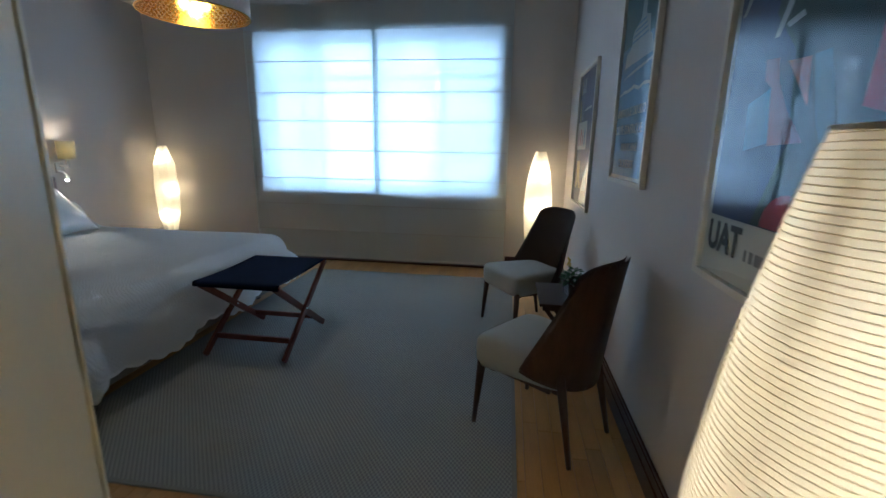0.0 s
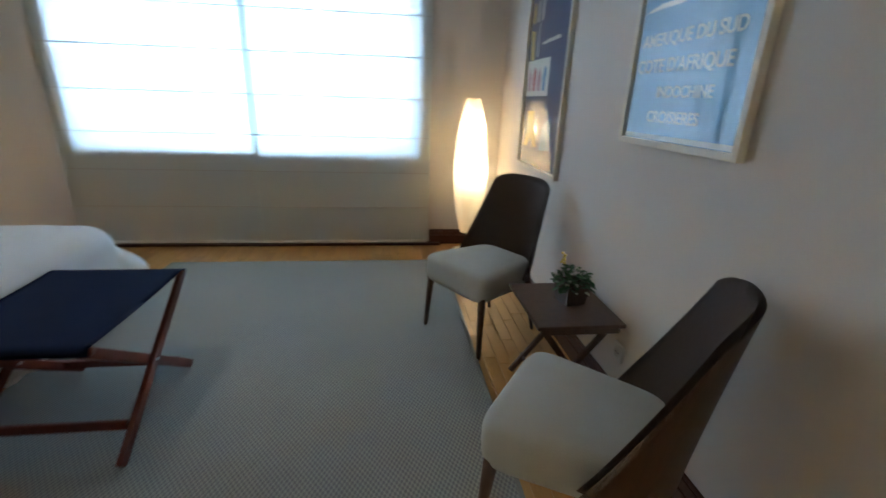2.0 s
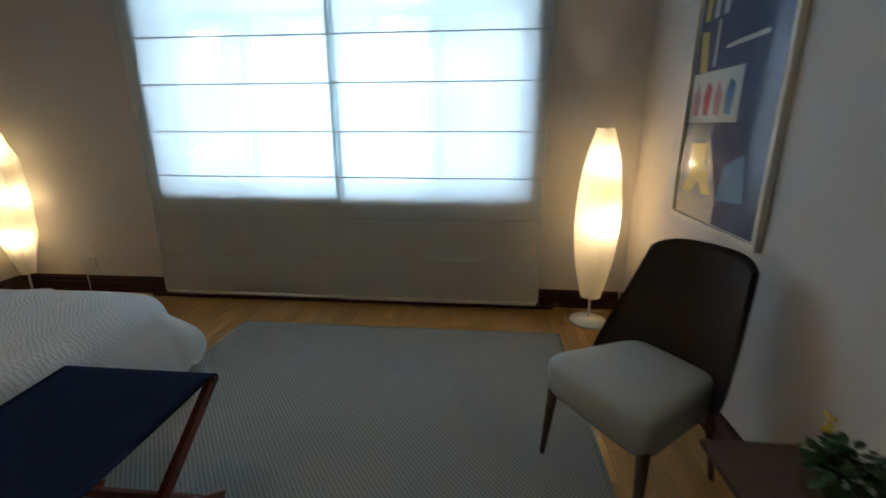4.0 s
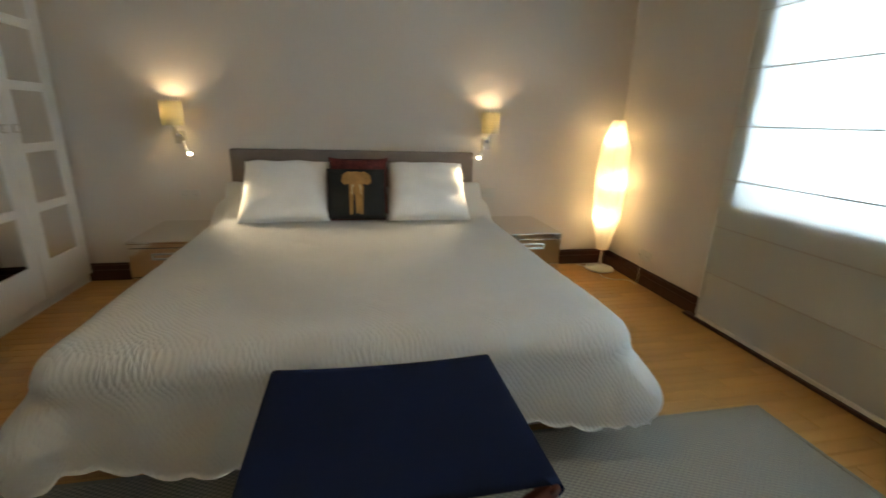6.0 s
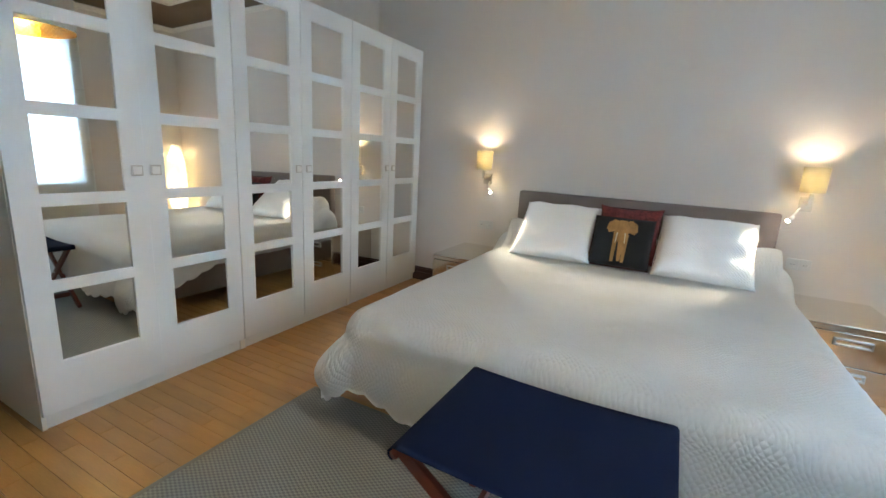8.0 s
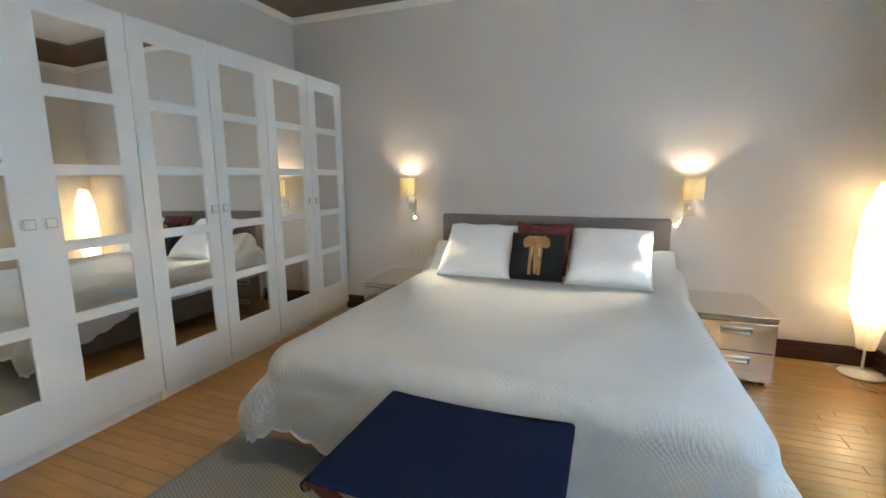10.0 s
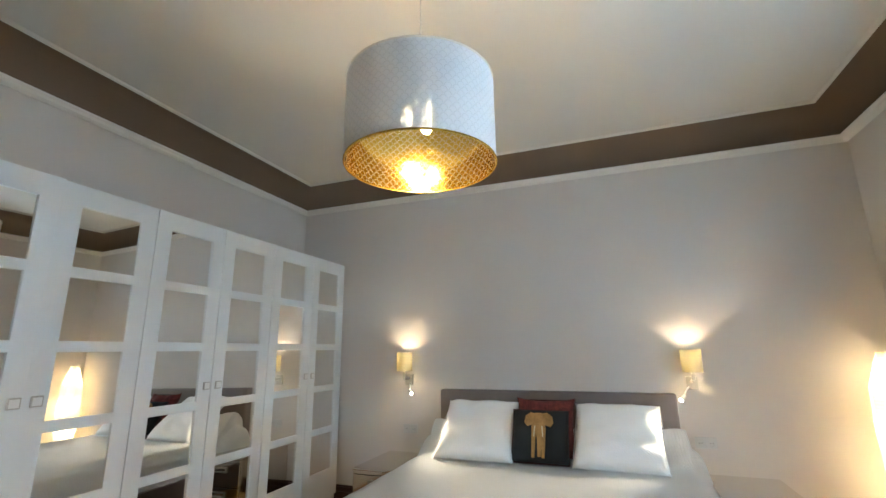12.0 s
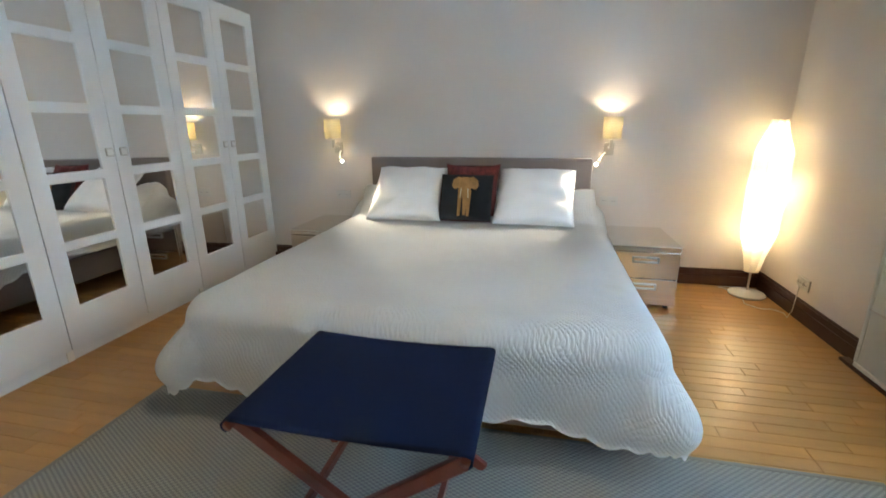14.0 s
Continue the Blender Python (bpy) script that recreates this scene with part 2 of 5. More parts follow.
M_PGLASS = pane_mat("poster_glass", (0.95, 0.96, 0.96), 0.085)
M_SHEER = cloth_light("sheer_net", (0.85, 0.86, 0.86), (0.88, 0.9, 0.92), 0.5, 0.5, 0.70, 120)
M_WHITE = mat("wardrobe_lacquer", (0.70, 0.70, 0.69), 0.35, vary=0.015, scale=2, grain=90, bump=0.03)
M_WSIDE = mat("wardrobe_side_board", (0.79, 0.76, 0.70), 0.4, vary=0.02, scale=2, grain=90, bump=0.02)
M_MIRROR = plate_mat("mirror_glass", (0.90, 0.90, 0.88), 0.015)
M_NSMIR = plate_mat("tinted_mirror", (0.78, 0.73, 0.66), 0.10)
M_NSTOP = plate_mat("mirror_glass_top", (0.80, 0.77, 0.72), 0.05)
M_CHROME = plate_mat("chrome", (0.72, 0.72, 0.71), 0.30)
M_NICKEL = plate_mat("brushed_nickel", (0.50, 0.47, 0.42), 0.28)
M_QUILT = quilt_mat("white_matelasse", (0.85, 0.86, 0.87))
M_LINEN = mat("white_pillow_cotton", (0.82, 0.82, 0.84), 0.9, vary=0.02, scale=5, grain=260, bump=0.2, spec=0.2, sheen=0.2)
M_TAUPE = mat("taupe_felt", (0.20, 0.165, 0.15), 0.95, vary=0.06, scale=6, grain=260, bump=0.3, spec=0.1, sheen=0.3)
M_BEDFR = mat("dark_bed_frame", (0.06, 0.04, 0.035), 0.6, vary=0.1)
M_NAVY = mat("navy_canvas", (0.014, 0.024, 0.068), 0.9, vary=0.08, scale=5, grain=320, bump=0.3, spec=0.15)
M_MAHOG = mat("red_mahogany", (0.15, 0.03, 0.014), 0.35, vary=0.2, scale=5, grain=50, bump=0.06, stretch=(4, 1, 4), coat=0.2)
M_WALNUT = mat("dark_walnut", (0.074, 0.036, 0.022), 0.38, vary=0.22, scale=4, grain=40, bump=0.05, stretch=(8, 8, 1), coat=0.3)
M_SEAT = mat("pale_grey_upholstery", (0.41, 0.40, 0.365), 0.92, vary=0.04, scale=6, grain=280, bump=0.3, spec=0.15)
M_INNER = mat("brown_leather_back", (0.088, 0.056, 0.042), 0.55, vary=0.1, scale=6, grain=160, bump=0.25)
M_PAPER = cloth_light("rice_paper", (0.74, 0.70, 0.61), (0.92, 0.87, 0.76), 0.35, 0.65, 0.10, 60, (1, 1, 6))
M_RIB = mat("bamboo_rib", (0.80, 0.70, 0.52), 0.7)
M_LAMPW = mat("white_enamel", (0.78, 0.75, 0.68), 0.35, vary=0.02, bump=0.0)
M_SCSH = cloth_light("cream_linen_shade", (0.52, 0.48, 0.36), (0.56, 0.51, 0.34), 0.75, 0.25, 0.01, 300)
M_PENDO = scaled(mat("pierced_white_metal", (0.76, 0.77, 0.79), 0.34, vary=0.01, scale=3, grain=45, bump=0.0), 0.02, 0.13)
M_PENDI = scaled(mat("pierced_brass_lining", (0.62, 0.40, 0.07), 0.13, metal=1.0, vary=0.08, scale=5, grain=40, bump=0.0), 0.12, 0.4)
M_PENDR = mat("brass_rim", (0.72, 0.47, 0.08), 0.25, metal=1.0, vary=0.05, bump=0.0)
M_PBULB = glow("pendant_bulb_glow", (1.0, 0.82, 0.45), 36)
M_BULB = glow("bulb_glow", (1.0, 0.80, 0.42), 30)
M_LED = glow("reading_led", (1.0, 0.90, 0.75), 25)
M_PLASTIC = mat("white_plastic", (0.58, 0.57, 0.54), 0.35, vary=0.01, bump=0.0)
M_DARKH = mat("socket_dark", (0.08, 0.08, 0.08), 0.6)
M_CORD = mat("cord_white", (0.6, 0.58, 0.54), 0.5)
M_DOORP = mat("cream_door_paint", (0.72, 0.61, 0.38), 0.5, vary=0.04, scale=3, grain=60, bump=0.05)
M_FRAMEW = mat("pale_wood_frame", (0.66, 0.60, 0.50), 0.45, vary=0.05, scale=8, grain=50)
M_PRNT_W = mat("poster_paper", (0.72, 0.70, 0.62), 0.7, vary=0.02, bump=0.0)
M_PRNT_B = mat("poster_deep_blue", (0.018, 0.035, 0.13), 0.6, vary=0.2, scale=3, bump=0.0)
M_PRNT_T = mat("poster_teal", (0.02, 0.13, 0.16), 0.6, vary=0.25, scale=2, bump=0.0)
M_PRNT_S = mat("poster_sea_blue", (0.10, 0.26, 0.46), 0.6, vary=0.15, scale=3, bump=0.0)
M_PRNT_R = mat("poster_red", (0.45, 0.03, 0.04), 0.6, vary=0.1, bump=0.0)
M_PRNT_P = mat("poster_pink", (0.42, 0.17, 0.20), 0.6, vary=0.1, bump=0.0)
M_PRNT_G = mat("poster_grey", (0.50, 0.52, 0.52), 0.6, vary=0.1, bump=0.0)
M_PRNT_K = mat("poster_dark_green", (0.010, 0.035, 0.032), 0.6, vary=0.25, scale=3, bump=0.0)
M_PRNT_O = mat("poster_orange", (0.50, 0.14, 0.08), 0.6, vary=0.1, bump=0.0)
M_PRNT_M = mat("poster_mid_grey", (0.22, 0.21, 0.20), 0.6, vary=0.1, bump=0.0)
M_PRNT_D = mat("poster_dark_letter", (0.05, 0.05, 0.06), 0.6, bump=0.0)
M_PRNT_Y = mat("poster_yellow", (0.60, 0.45, 0.10), 0.6, bump=0.0)
M_CUSHB = mat("black_cushion_cloth", (0.012, 0.014, 0.018), 0.95, vary=0.1, grain=250, bump=0.3)
M_CUSHR = mat("red_pattern_cloth", (0.13, 0.025, 0.022), 0.95, vary=0.45, scale=22, grain=90, bump=0.3)
M_CUSHE = mat("dark_red_piping", (0.045, 0.012, 0.014), 0.9, vary=0.2, grain=150, bump=0.3)
M_TAN = mat("tan_embroidery", (0.33, 0.18, 0.06), 0.9, vary=0.3, scale=14, grain=120, bump=0.4)
M_IVORY = mat("ivory_thread", (0.55, 0.48, 0.34), 0.9, vary=0.1, grain=150, bump=0.3)
M_POT = mat("brown_glass_pot", (0.11, 0.085, 0.068), 0.2, vary=0.1, bump=0.0)
M_SOIL = mat("soil", (0.03, 0.02, 0.015), 0.95)
M_LEAF = mat("leaf_green", (0.035, 0.10, 0.03), 0.5, vary=0.35, scale=30, grain=80)
M_LEAFW = mat("leaf_pale", (0.55, 0.58, 0.45), 0.6, vary=0.1)
M_BLOOM = mat("yellow_bloom", (0.65, 0.50, 0.10), 0.7, vary=0.15)
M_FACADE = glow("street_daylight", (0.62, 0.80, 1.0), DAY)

# ---- mesh helpers ----


def part(name, bm, material, parent=None, label="", smooth=False, kind=""):
    me = bpy.data.meshes.new(name)
    bm.normal_update()
    bm.to_mesh(me)
    bm.free()
    me.materials.append(material)
    if smooth:
        for p in me.polygons:
            p.use_smooth = True
    ob = new(name, me)
    if parent:
        ob.parent = parent
    return tagged(ob, label, "", "", kind)


def thing(name, label, category, m=None, group="", kind=""):
    ob = new(name)
    ob.empty_display_size = 0.1
    ob.matrix_world = m or Matrix()
    return tagged(ob, label, category, group, kind)


def box(bm, x0, x1, y0, y1, z0, z1, bev=0.0, m=None):
    t = bmesh.new() if bev else bm
    r = bmesh.ops.create_cube(t, size=1)
    mm = Matrix.Translation(((x0 + x1) / 2, (y0 + y1) / 2, (z0 + z1) / 2)) @ Matrix.Diagonal((abs(x1 - x0), abs(y1 - y0), abs(z1 - z0), 1))
    bmesh.ops.transform(t, matrix=mm, verts=r["verts"])
    if bev:
        bmesh.ops.bevel(t, geom=list(t.edges), offset=bev, segments=2, affect="EDGES", profile=0.6)
        if m:
            bmesh.ops.transform(t, matrix=m, verts=t.verts)
        join(bm, t)
    elif m:
        bmesh.ops.transform(t, matrix=m, verts=r["verts"])
    return bm


def join(bm, t):
    me = bpy.data.meshes.new("tmp")
    t.to_mesh(me)
    t.free()
    bm.from_mesh(me)
    bpy.data.meshes.remove(me)


def sheet(x0, x1, y, z0, z1):
    b = bmesh.new()
    b.faces.new([b.verts.new(p) for p in ((x0, y, z0), (x1, y, z0), (x1, y, z1), (x0, y, z1))])
    return b


def B(*a, **k):
    return box(bmesh.new(), *a, **k)


def rod(bm, p0, p1, r0, r1=None, seg=12, square=0.0):
    p0, p1 = Vector(p0), Vector(p1)
    r1 = r0 if r1 is None else r1
    d = p1 - p0
    r = bmesh.ops.create_cone(bm, cap_ends=True, segments=4 if square else seg, radius1=r0, radius2=r1, depth=d.length)
    m = Matrix.Translation((p0 + p1) / 2) @ d.to_track_quat("Z", "Y").to_matrix().to_4x4()
    if square:
        m = m @ Matrix.Rotation(radians(45), 4, "Z")
    bmesh.ops.transform(bm, matrix=m, verts=r["verts"])
    return bm


def beam(bm, p0, p1, w, h, up=(0, 0, 1), bev=0.003):
    """A bar with a rectangular section from p0 to p1; h is measured towards up."""
    p0, p1 = Vector(p0), Vector(p1)
    d = (p1 - p0)
    z = d.normalized()
    x = Vector(up).cross(z).normalized()
    y = z.cross(x)
    m = Matrix.Translation((p0 + p1) / 2) @ Matrix((x, y, z)).transposed().to_4x4()
    return box(bm, -w / 2, w / 2, -h / 2, h / 2, -d.length / 2, d.length / 2, bev, m)


def lathe(bm, profile, seg=32, centre=(0, 0), close=False):
    rings = []
    for r, z in profile:
        rings.append([bm.verts.new((centre[0] + r * math.cos(2 * math.pi * k / seg), centre[1] + r * math.sin(2 * math.pi * k / seg), z)) for k in range(seg)])
    for a, b in zip(rings, rings[1:]):
        for k in range(seg):
            bm.faces.new((a[k], a[(k + 1) % seg], b[(k + 1) % seg], b[k]))
    if close:
        bm.faces.new(list(reversed(rings[0])))
        bm.faces.new(rings[-1])
    return bm


def tube(bm, pts, r, seg=8):
    rings = []
    pts = [Vector(p) for p in pts]
    for i, p in enumerate(pts):
        d = (pts[min(i + 1, len(pts) - 1)] - pts[max(i - 1, 0)]).normalized()
        q = d.to_track_quat("Z", "Y")
        rings.append([bm.verts.new(p + q @ Vector((r * math.cos(2 * math.pi * k / seg), r * math.sin(2 * math.pi * k / seg), 0))) for k in range(seg)])
    for a, b in zip(rings, rings[1:]):
        for k in range(seg):
            bm.faces.new((a[k], a[(k + 1) % seg], b[(k + 1) % seg], b[k]))
    bm.faces.new(list(reversed(rings[0])))
    bm.faces.new(rings[-1])
    return bm


def flat(points, depth, m):
    """A thin plate with the given outline in its own x, z plane."""
    bm = bmesh.new()
    a = [bm.verts.new((x, 0, z)) for x, z in points]
    b = [bm.verts.new((x, depth, z)) for x, z in points]
    n = len(points)
    bm.faces.new(a)
    bm.faces.new(list(reversed(b)))
    for i in range(n):
        bm.faces.new((a[(i + 1) % n], a[i], b[i], b[(i + 1) % n]))
    bmesh.ops.recalc_face_normals(bm, faces=bm.faces)
    bmesh.ops.transform(bm, matrix=m, verts=bm.verts)
    return bm


def words(text, size, material, parent, m, name="lettering", bold=0.001):
    c = bpy.data.curves.new(name, "FONT")
    c.body, c.size, c.extrude, c.offset = text, size, 0.0006, bold
    tmp = bpy.data.objects.new(name, c)
    scene.collection.objects.link(tmp)
    me = bpy.data.meshes.new_from_object(tmp.evaluated_get(bpy.context.evaluated_depsgraph_get()))
    bpy.data.objects.remove(tmp)
    me.materials.append(material)
    ob = new(name, me)
    ob.parent = parent
    ob.matrix_local = m
    return ob


def grid_frame(xs, zs, holes, y0, y1):
    """One connected door frame: a plate from y0 to y1 with square openings."""
    b = bmesh.new()
    front = [[b.verts.new((x, y1, z)) for z in zs] for x in xs]
    rear = [[b.verts.new((x, y0, z)) for z in zs] for x in xs]
    solid = {(i, j) for i in range(len(xs) - 1) for j in range(len(zs) - 1)} - set(holes)
    for i, j in solid:
        b.faces.new((front[i + 1][j], front[i][j], front[i][j + 1], front[i + 1][j + 1]))
        b.faces.new((rear[i][j], rear[i + 1][j], rear[i + 1][j + 1], rear[i][j + 1]))
        for (di, dj), (p, q) in (((-1, 0), ((i, j), (i, j + 1))), ((1, 0), ((i + 1, j + 1), (i + 1, j))), ((0, -1), ((i + 1, j), (i, j))), ((0, 1), ((i, j + 1), (i + 1, j + 1)))):
            if (i + di, j + dj) not in solid:
                b.faces.new((front[p[0]][p[1]], rear[p[0]][p[1]], rear[q[0]][q[1]], front[q[0]][q[1]]))
    bmesh.ops.recalc_face_normals(b, faces=b.faces)
    rim = [e for e in b.edges if len(e.link_faces) == 2 and e.calc_face_angle(0) > 1.0 and all(abs(v.co.y - y1) < 1e-5 for v in e.verts)]
    bmesh.ops.bevel(b, geom=rim, offset=0.0025, segments=2, affect="EDGES", profile=0.5)
    return b


def structure(name, bm, material, label, smooth=False):
    return tagged(part(name, bm, material, None, "", smooth), label, name.split("_")[0], "", "structure")

# ---- the room ----
DX0, DX1 = 4.03, 4.90      # doorway in the south wall
WX0, WX1, WZ0, WZ1 = 1.45, 4.23, 0.85, 2.60   # window opening

floor = structure("floor", B(-0.2, W + 0.2, -2.6, N + 0.3, -0.12, -0.0125), M_SUB, "oak strip parquet floor, honey coloured and glossy")
structure("wall_west", B(-0.2, 0, S - 0.2, N + 0.3, 0, 3.4), M_WALL, "plain warm grey painted wall behind the bed")
structure("wall_east", B(W, W + 0.2, -2.6, N + 0.3, 0, 3.4), M_WALL, "plain warm grey painted wall with posters")
bm = B(0, WX0, N, N + 0.3, 0, 3.4)
box(bm, WX1, W, N, N + 0.3, 0, 3.4)
box(bm, WX0, WX1, N, N + 0.3, 0, WZ0)
box(bm, WX0, WX1, N, N + 0.3, WZ1, 3.4)
structure("wall_north", bm, M_WALL, "warm grey painted wall with a wide window")
bm = B(0, DX0, S - 0.12, S, 0, 3.4)
box(bm, DX1, W, S - 0.12, S, 0, 3.4)
box(bm, DX0, DX1, S - 0.12, S, 2.1, 3.4)
structure("wall_south", bm, M_WALL, "warm grey painted wall with a doorway beside the wardrobe")
bm = B(3.0, W, -2.6, -2.45, 0, 2.6)
box(bm, 3.0, 3.15, -2.45, S - 0.12, 0, 2.6)
structure("wall_hall", bm, M_WALL, "plain painted wall of the hall behind the doorway")
structure("ceiling_hall", B(3.0, W, -2.6, S - 0.12, 2.6, 2.75), M_CEIL, "plain hall ceiling")
structure("ceiling", B(-0.2, W + 0.2, S - 0.2, N + 0.3, ZCEIL, ZCEIL + 0.2), M_CEIL, "cream painted ceiling")


def frame_ring(profile, north=0.07):
    """A moulding run round the room: the section (inset from the wall, height) carried past the four corners."""
    b = bmesh.new()
    rings = []
    for d, z in profile:
        dn = d + north * min(1.0, d / 0.14)
        rings.append([b.verts.new(p) for p in ((d, S + d, z), (W - d, S + d, z), (W - d, N - dn, z), (d, N - dn, z))])
    for a, c in zip(rings, rings[1:]):
        for k in range(4):
            b.faces.new((a[k], a[(k + 1) % 4], c[(k + 1) % 4], c[k]))
    bmesh.ops.recalc_face_normals(b, faces=b.faces)
    return b


cove = [(0.015 + 0.125 * (1 - math.cos(a)), ZC + 0.03 + (ZCEIL - ZC - 0.032) * math.sin(a)) for a in [k * math.pi / 16 for k in range(9)]]
structure("trim_cove", frame_ring(cove), M_COVE, "dark brown painted cove under the ceiling", True)
structure("trim_picture_rail", frame_ring([(0.0, ZC - 0.02), (0.012, ZC - 0.02), (0.028, ZC - 0.005), (0.03, ZC + 0.012), (0.036, ZC + 0.02), (0.036, ZC + 0.034), (0.0, ZC + 0.034)]), M_MOULD, "cream moulding below the brown cove")
structure("trim_ceiling_bead", frame_ring([(0.136, ZCEIL - 0.002), (0.136, ZCEIL - 0.016), (0.150, ZCEIL - 0.020), (0.162, ZCEIL - 0.012), (0.166, ZCEIL - 0.002)]), M_MOULD, "thin cream bead round the ceiling")


def skirting(name, p0, p1, inward):
    """Stepped dark skirting board from p0 to p1, its back on the wall."""
    b = bmesh.new()
    x0, y0 = p0
    x1, y1 = p1
    for d, z0, z1 in ((0.024, 0.0, 0.085), (0.016, 0.085, 0.125), (0.010, 0.125, 0.14)):
        ix, iy = inward[0] * d, inward[1] * d
        box(b, min(x0, x1, x0 + ix), max(x0, x1, x0 + ix), min(y0, y1, y0 + iy), max(y0, y1, y0 + iy), z0, z1, 0.002)
    structure(name, b, M_BASEB, "dark mahogany skirting board")


skirting("baseboard_west", (0, S + 0.03), (0, N), (1, 0))
skirting("baseboard_north_a", (0.03, N), (1.33, N), (0, -1))
skirting("baseboard_north_b", (4.36, N), (W - 0.03, N), (0, -1))
skirting("baseboard_east", (W, S), (W, N), (-1, 0))
skirting("baseboard_south", (3.19, S), (DX0 - 0.07, S), (0, 1))
structure("trim_threshold", B(1.20, 4.46, N - 0.075, N - 0.001, 0.0, 0.02, 0.004), M_BASEB, "low dark threshold strip under the window")

# doorway casing and the open door leaf
bm = B(DX0 - 0.06, DX0, S - 0.14, S + 0.012, 0, 2.16, 0.004)
box(bm, DX1, DX1 + 0.06, S - 0.14, S + 0.012, 0, 2.16, 0.004)
box(bm, DX0 - 0.06, DX1 + 0.06, S - 0.14, S + 0.012, 2.16, 2.22, 0.004)
structure("trim_door_casing", bm, M_DOORP, "cream painted door casing")
door = thing("door_1", "open cream painted bedroom door beside the wardrobe", "door", pose(DX0 - 0.02, S + 0.03, 0.008, 0, 0, 130), kind="structure")
part("leaf", B(0, 0.80, -0.02, 0.02, 0, 2.06, 0.004), M_DOORP, door)
for sd in (-1, 1):
    part("edge_bead", B(0.765, 0.792, 0.02 * sd, 0.026 * sd, 0, 2.06, 0.002), M_DOORP, door, "raised bead along the edge")

# window
win = thing("window_1", "wide white window behind the roman blinds, overcast daylight outside", "window", kind="structure")
bm = bmesh.new()
for x in (WX0, WX0 + 0.62, (WX0 + WX1) / 2 - 0.035, WX1 - 0.69, WX1 - 0.07):
    box(bm, x, x + 0.07, N + 0.16, N + 0.22, WZ0, WZ1, 0.004)
for z in (WZ0, WZ1 - 0.08, WZ1 - 0.48):
    box(bm, WX0, WX1, N + 0.165, N + 0.215, z, z + 0.07, 0.004)
part("window_frame", bm, M_WINF, win)
# added casing hidden by the blinds: it crops the daylight to a sharp edge
bm = B(WX0 - 0.07, WX0, N - 0.065, N - 0.001, WZ0 - 0.06, WZ1 + 0.07, 0.004)
box(bm, WX1, WX1 + 0.07, N - 0.065, N - 0.001, WZ0 - 0.06, WZ1 + 0.07, 0.004)
box(bm, WX0, WX1, N - 0.065, N - 0.001, WZ1, WZ1 + 0.07, 0.004)
box(bm, WX0, WX1, N - 0.065, N - 0.031, WZ0 - 0.06, WZ0, 0.004)
part("daylight_edge_casing", bm, M_WINF, win, "added deep white casing, unseen, that sharpens the light edge on blinds")
part("window_sill", B(WX0 + 0.002, WX1 - 0.002, N - 0.03, N + 0.16, WZ0 + 0.003, WZ0 + 0.025, 0.005), M_WINF, win)
for k in range(4):
    x0 = (WX0 + 0.03, WX0 + 0.65, (WX0 + WX1) / 2, WX1 - 0.66)[k]
    x1 = (WX0 + 0.65, (WX0 + WX1) / 2, WX1 - 0.66, WX1 - 0.03)[k]
    p = part("pane", sheet(x0, x1, N + 0.19, WZ0 + 0.03, WZ1 - 0.04), M_GLASS, win)
    p.visible_shadow = False


def net_curtain(x0, x1):
    b = bmesh.new()
    n = 70
    cols = []
    for i in range(n + 1):
        u = i / n
        y = N + 0.10 + 0.018 * math.sin(u * 61) + 0.010 * math.sin(u * 23 + 1)
        cols.append([b.verts.new((x0 + (x1 - x0) * u, y, z)) for z in (WZ0 + 0.05, (WZ0 + WZ1) / 2, WZ1 - 0.02)])
    for a, c in zip(cols, cols[1:]):
        for k in range(2):
            b.faces.new((a[k], c[k], c[k + 1], a[k + 1]))
    c = tagged(part("net_curtain", b, M_SHEER, None, "", True), "sheer white net curtain hanging inside the window", "curtain", "net curtains")
    return c


net_curtain(WX0 + 0.02, WX0 + 0.80)
net_curtain(WX1 - 0.80, WX1 - 0.02)
# the street: pale facade over the road, its overcast light given as glow
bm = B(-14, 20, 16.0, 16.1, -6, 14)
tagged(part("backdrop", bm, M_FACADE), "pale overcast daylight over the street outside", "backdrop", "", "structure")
fac = thing("apartment_house", "pale apartment house across the street with rows of windows", "building", pose(0, 0, 0))
# daylight on the house is put into its walls and windows as emission
M_HOUSE = glow("house_daylight_glow", (0.58, 0.74, 0.92), DAY * 0.62)
M_HWIN = glow("house_window_glow", (0.40, 0.55, 0.72), DAY * 0.42)
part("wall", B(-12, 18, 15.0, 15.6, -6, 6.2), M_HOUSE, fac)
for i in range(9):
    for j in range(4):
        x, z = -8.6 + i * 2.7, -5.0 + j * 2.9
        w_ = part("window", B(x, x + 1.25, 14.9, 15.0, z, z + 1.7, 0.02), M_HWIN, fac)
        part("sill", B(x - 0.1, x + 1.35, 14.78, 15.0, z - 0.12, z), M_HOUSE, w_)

# sky glints on the panes are painted as strong emission, nothing is mirrored
M_HSKY = glow("house_glint_glow", (0.85, 0.95, 1.0), DAY * 2.6)
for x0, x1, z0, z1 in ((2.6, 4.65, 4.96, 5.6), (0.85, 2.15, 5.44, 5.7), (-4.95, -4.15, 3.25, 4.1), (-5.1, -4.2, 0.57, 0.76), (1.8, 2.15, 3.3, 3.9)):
    part("window", B(x0, x1, 14.84, 14.895, z0, z1), M_HSKY, fac, "window pane glowing in place of a bright sky reflection")

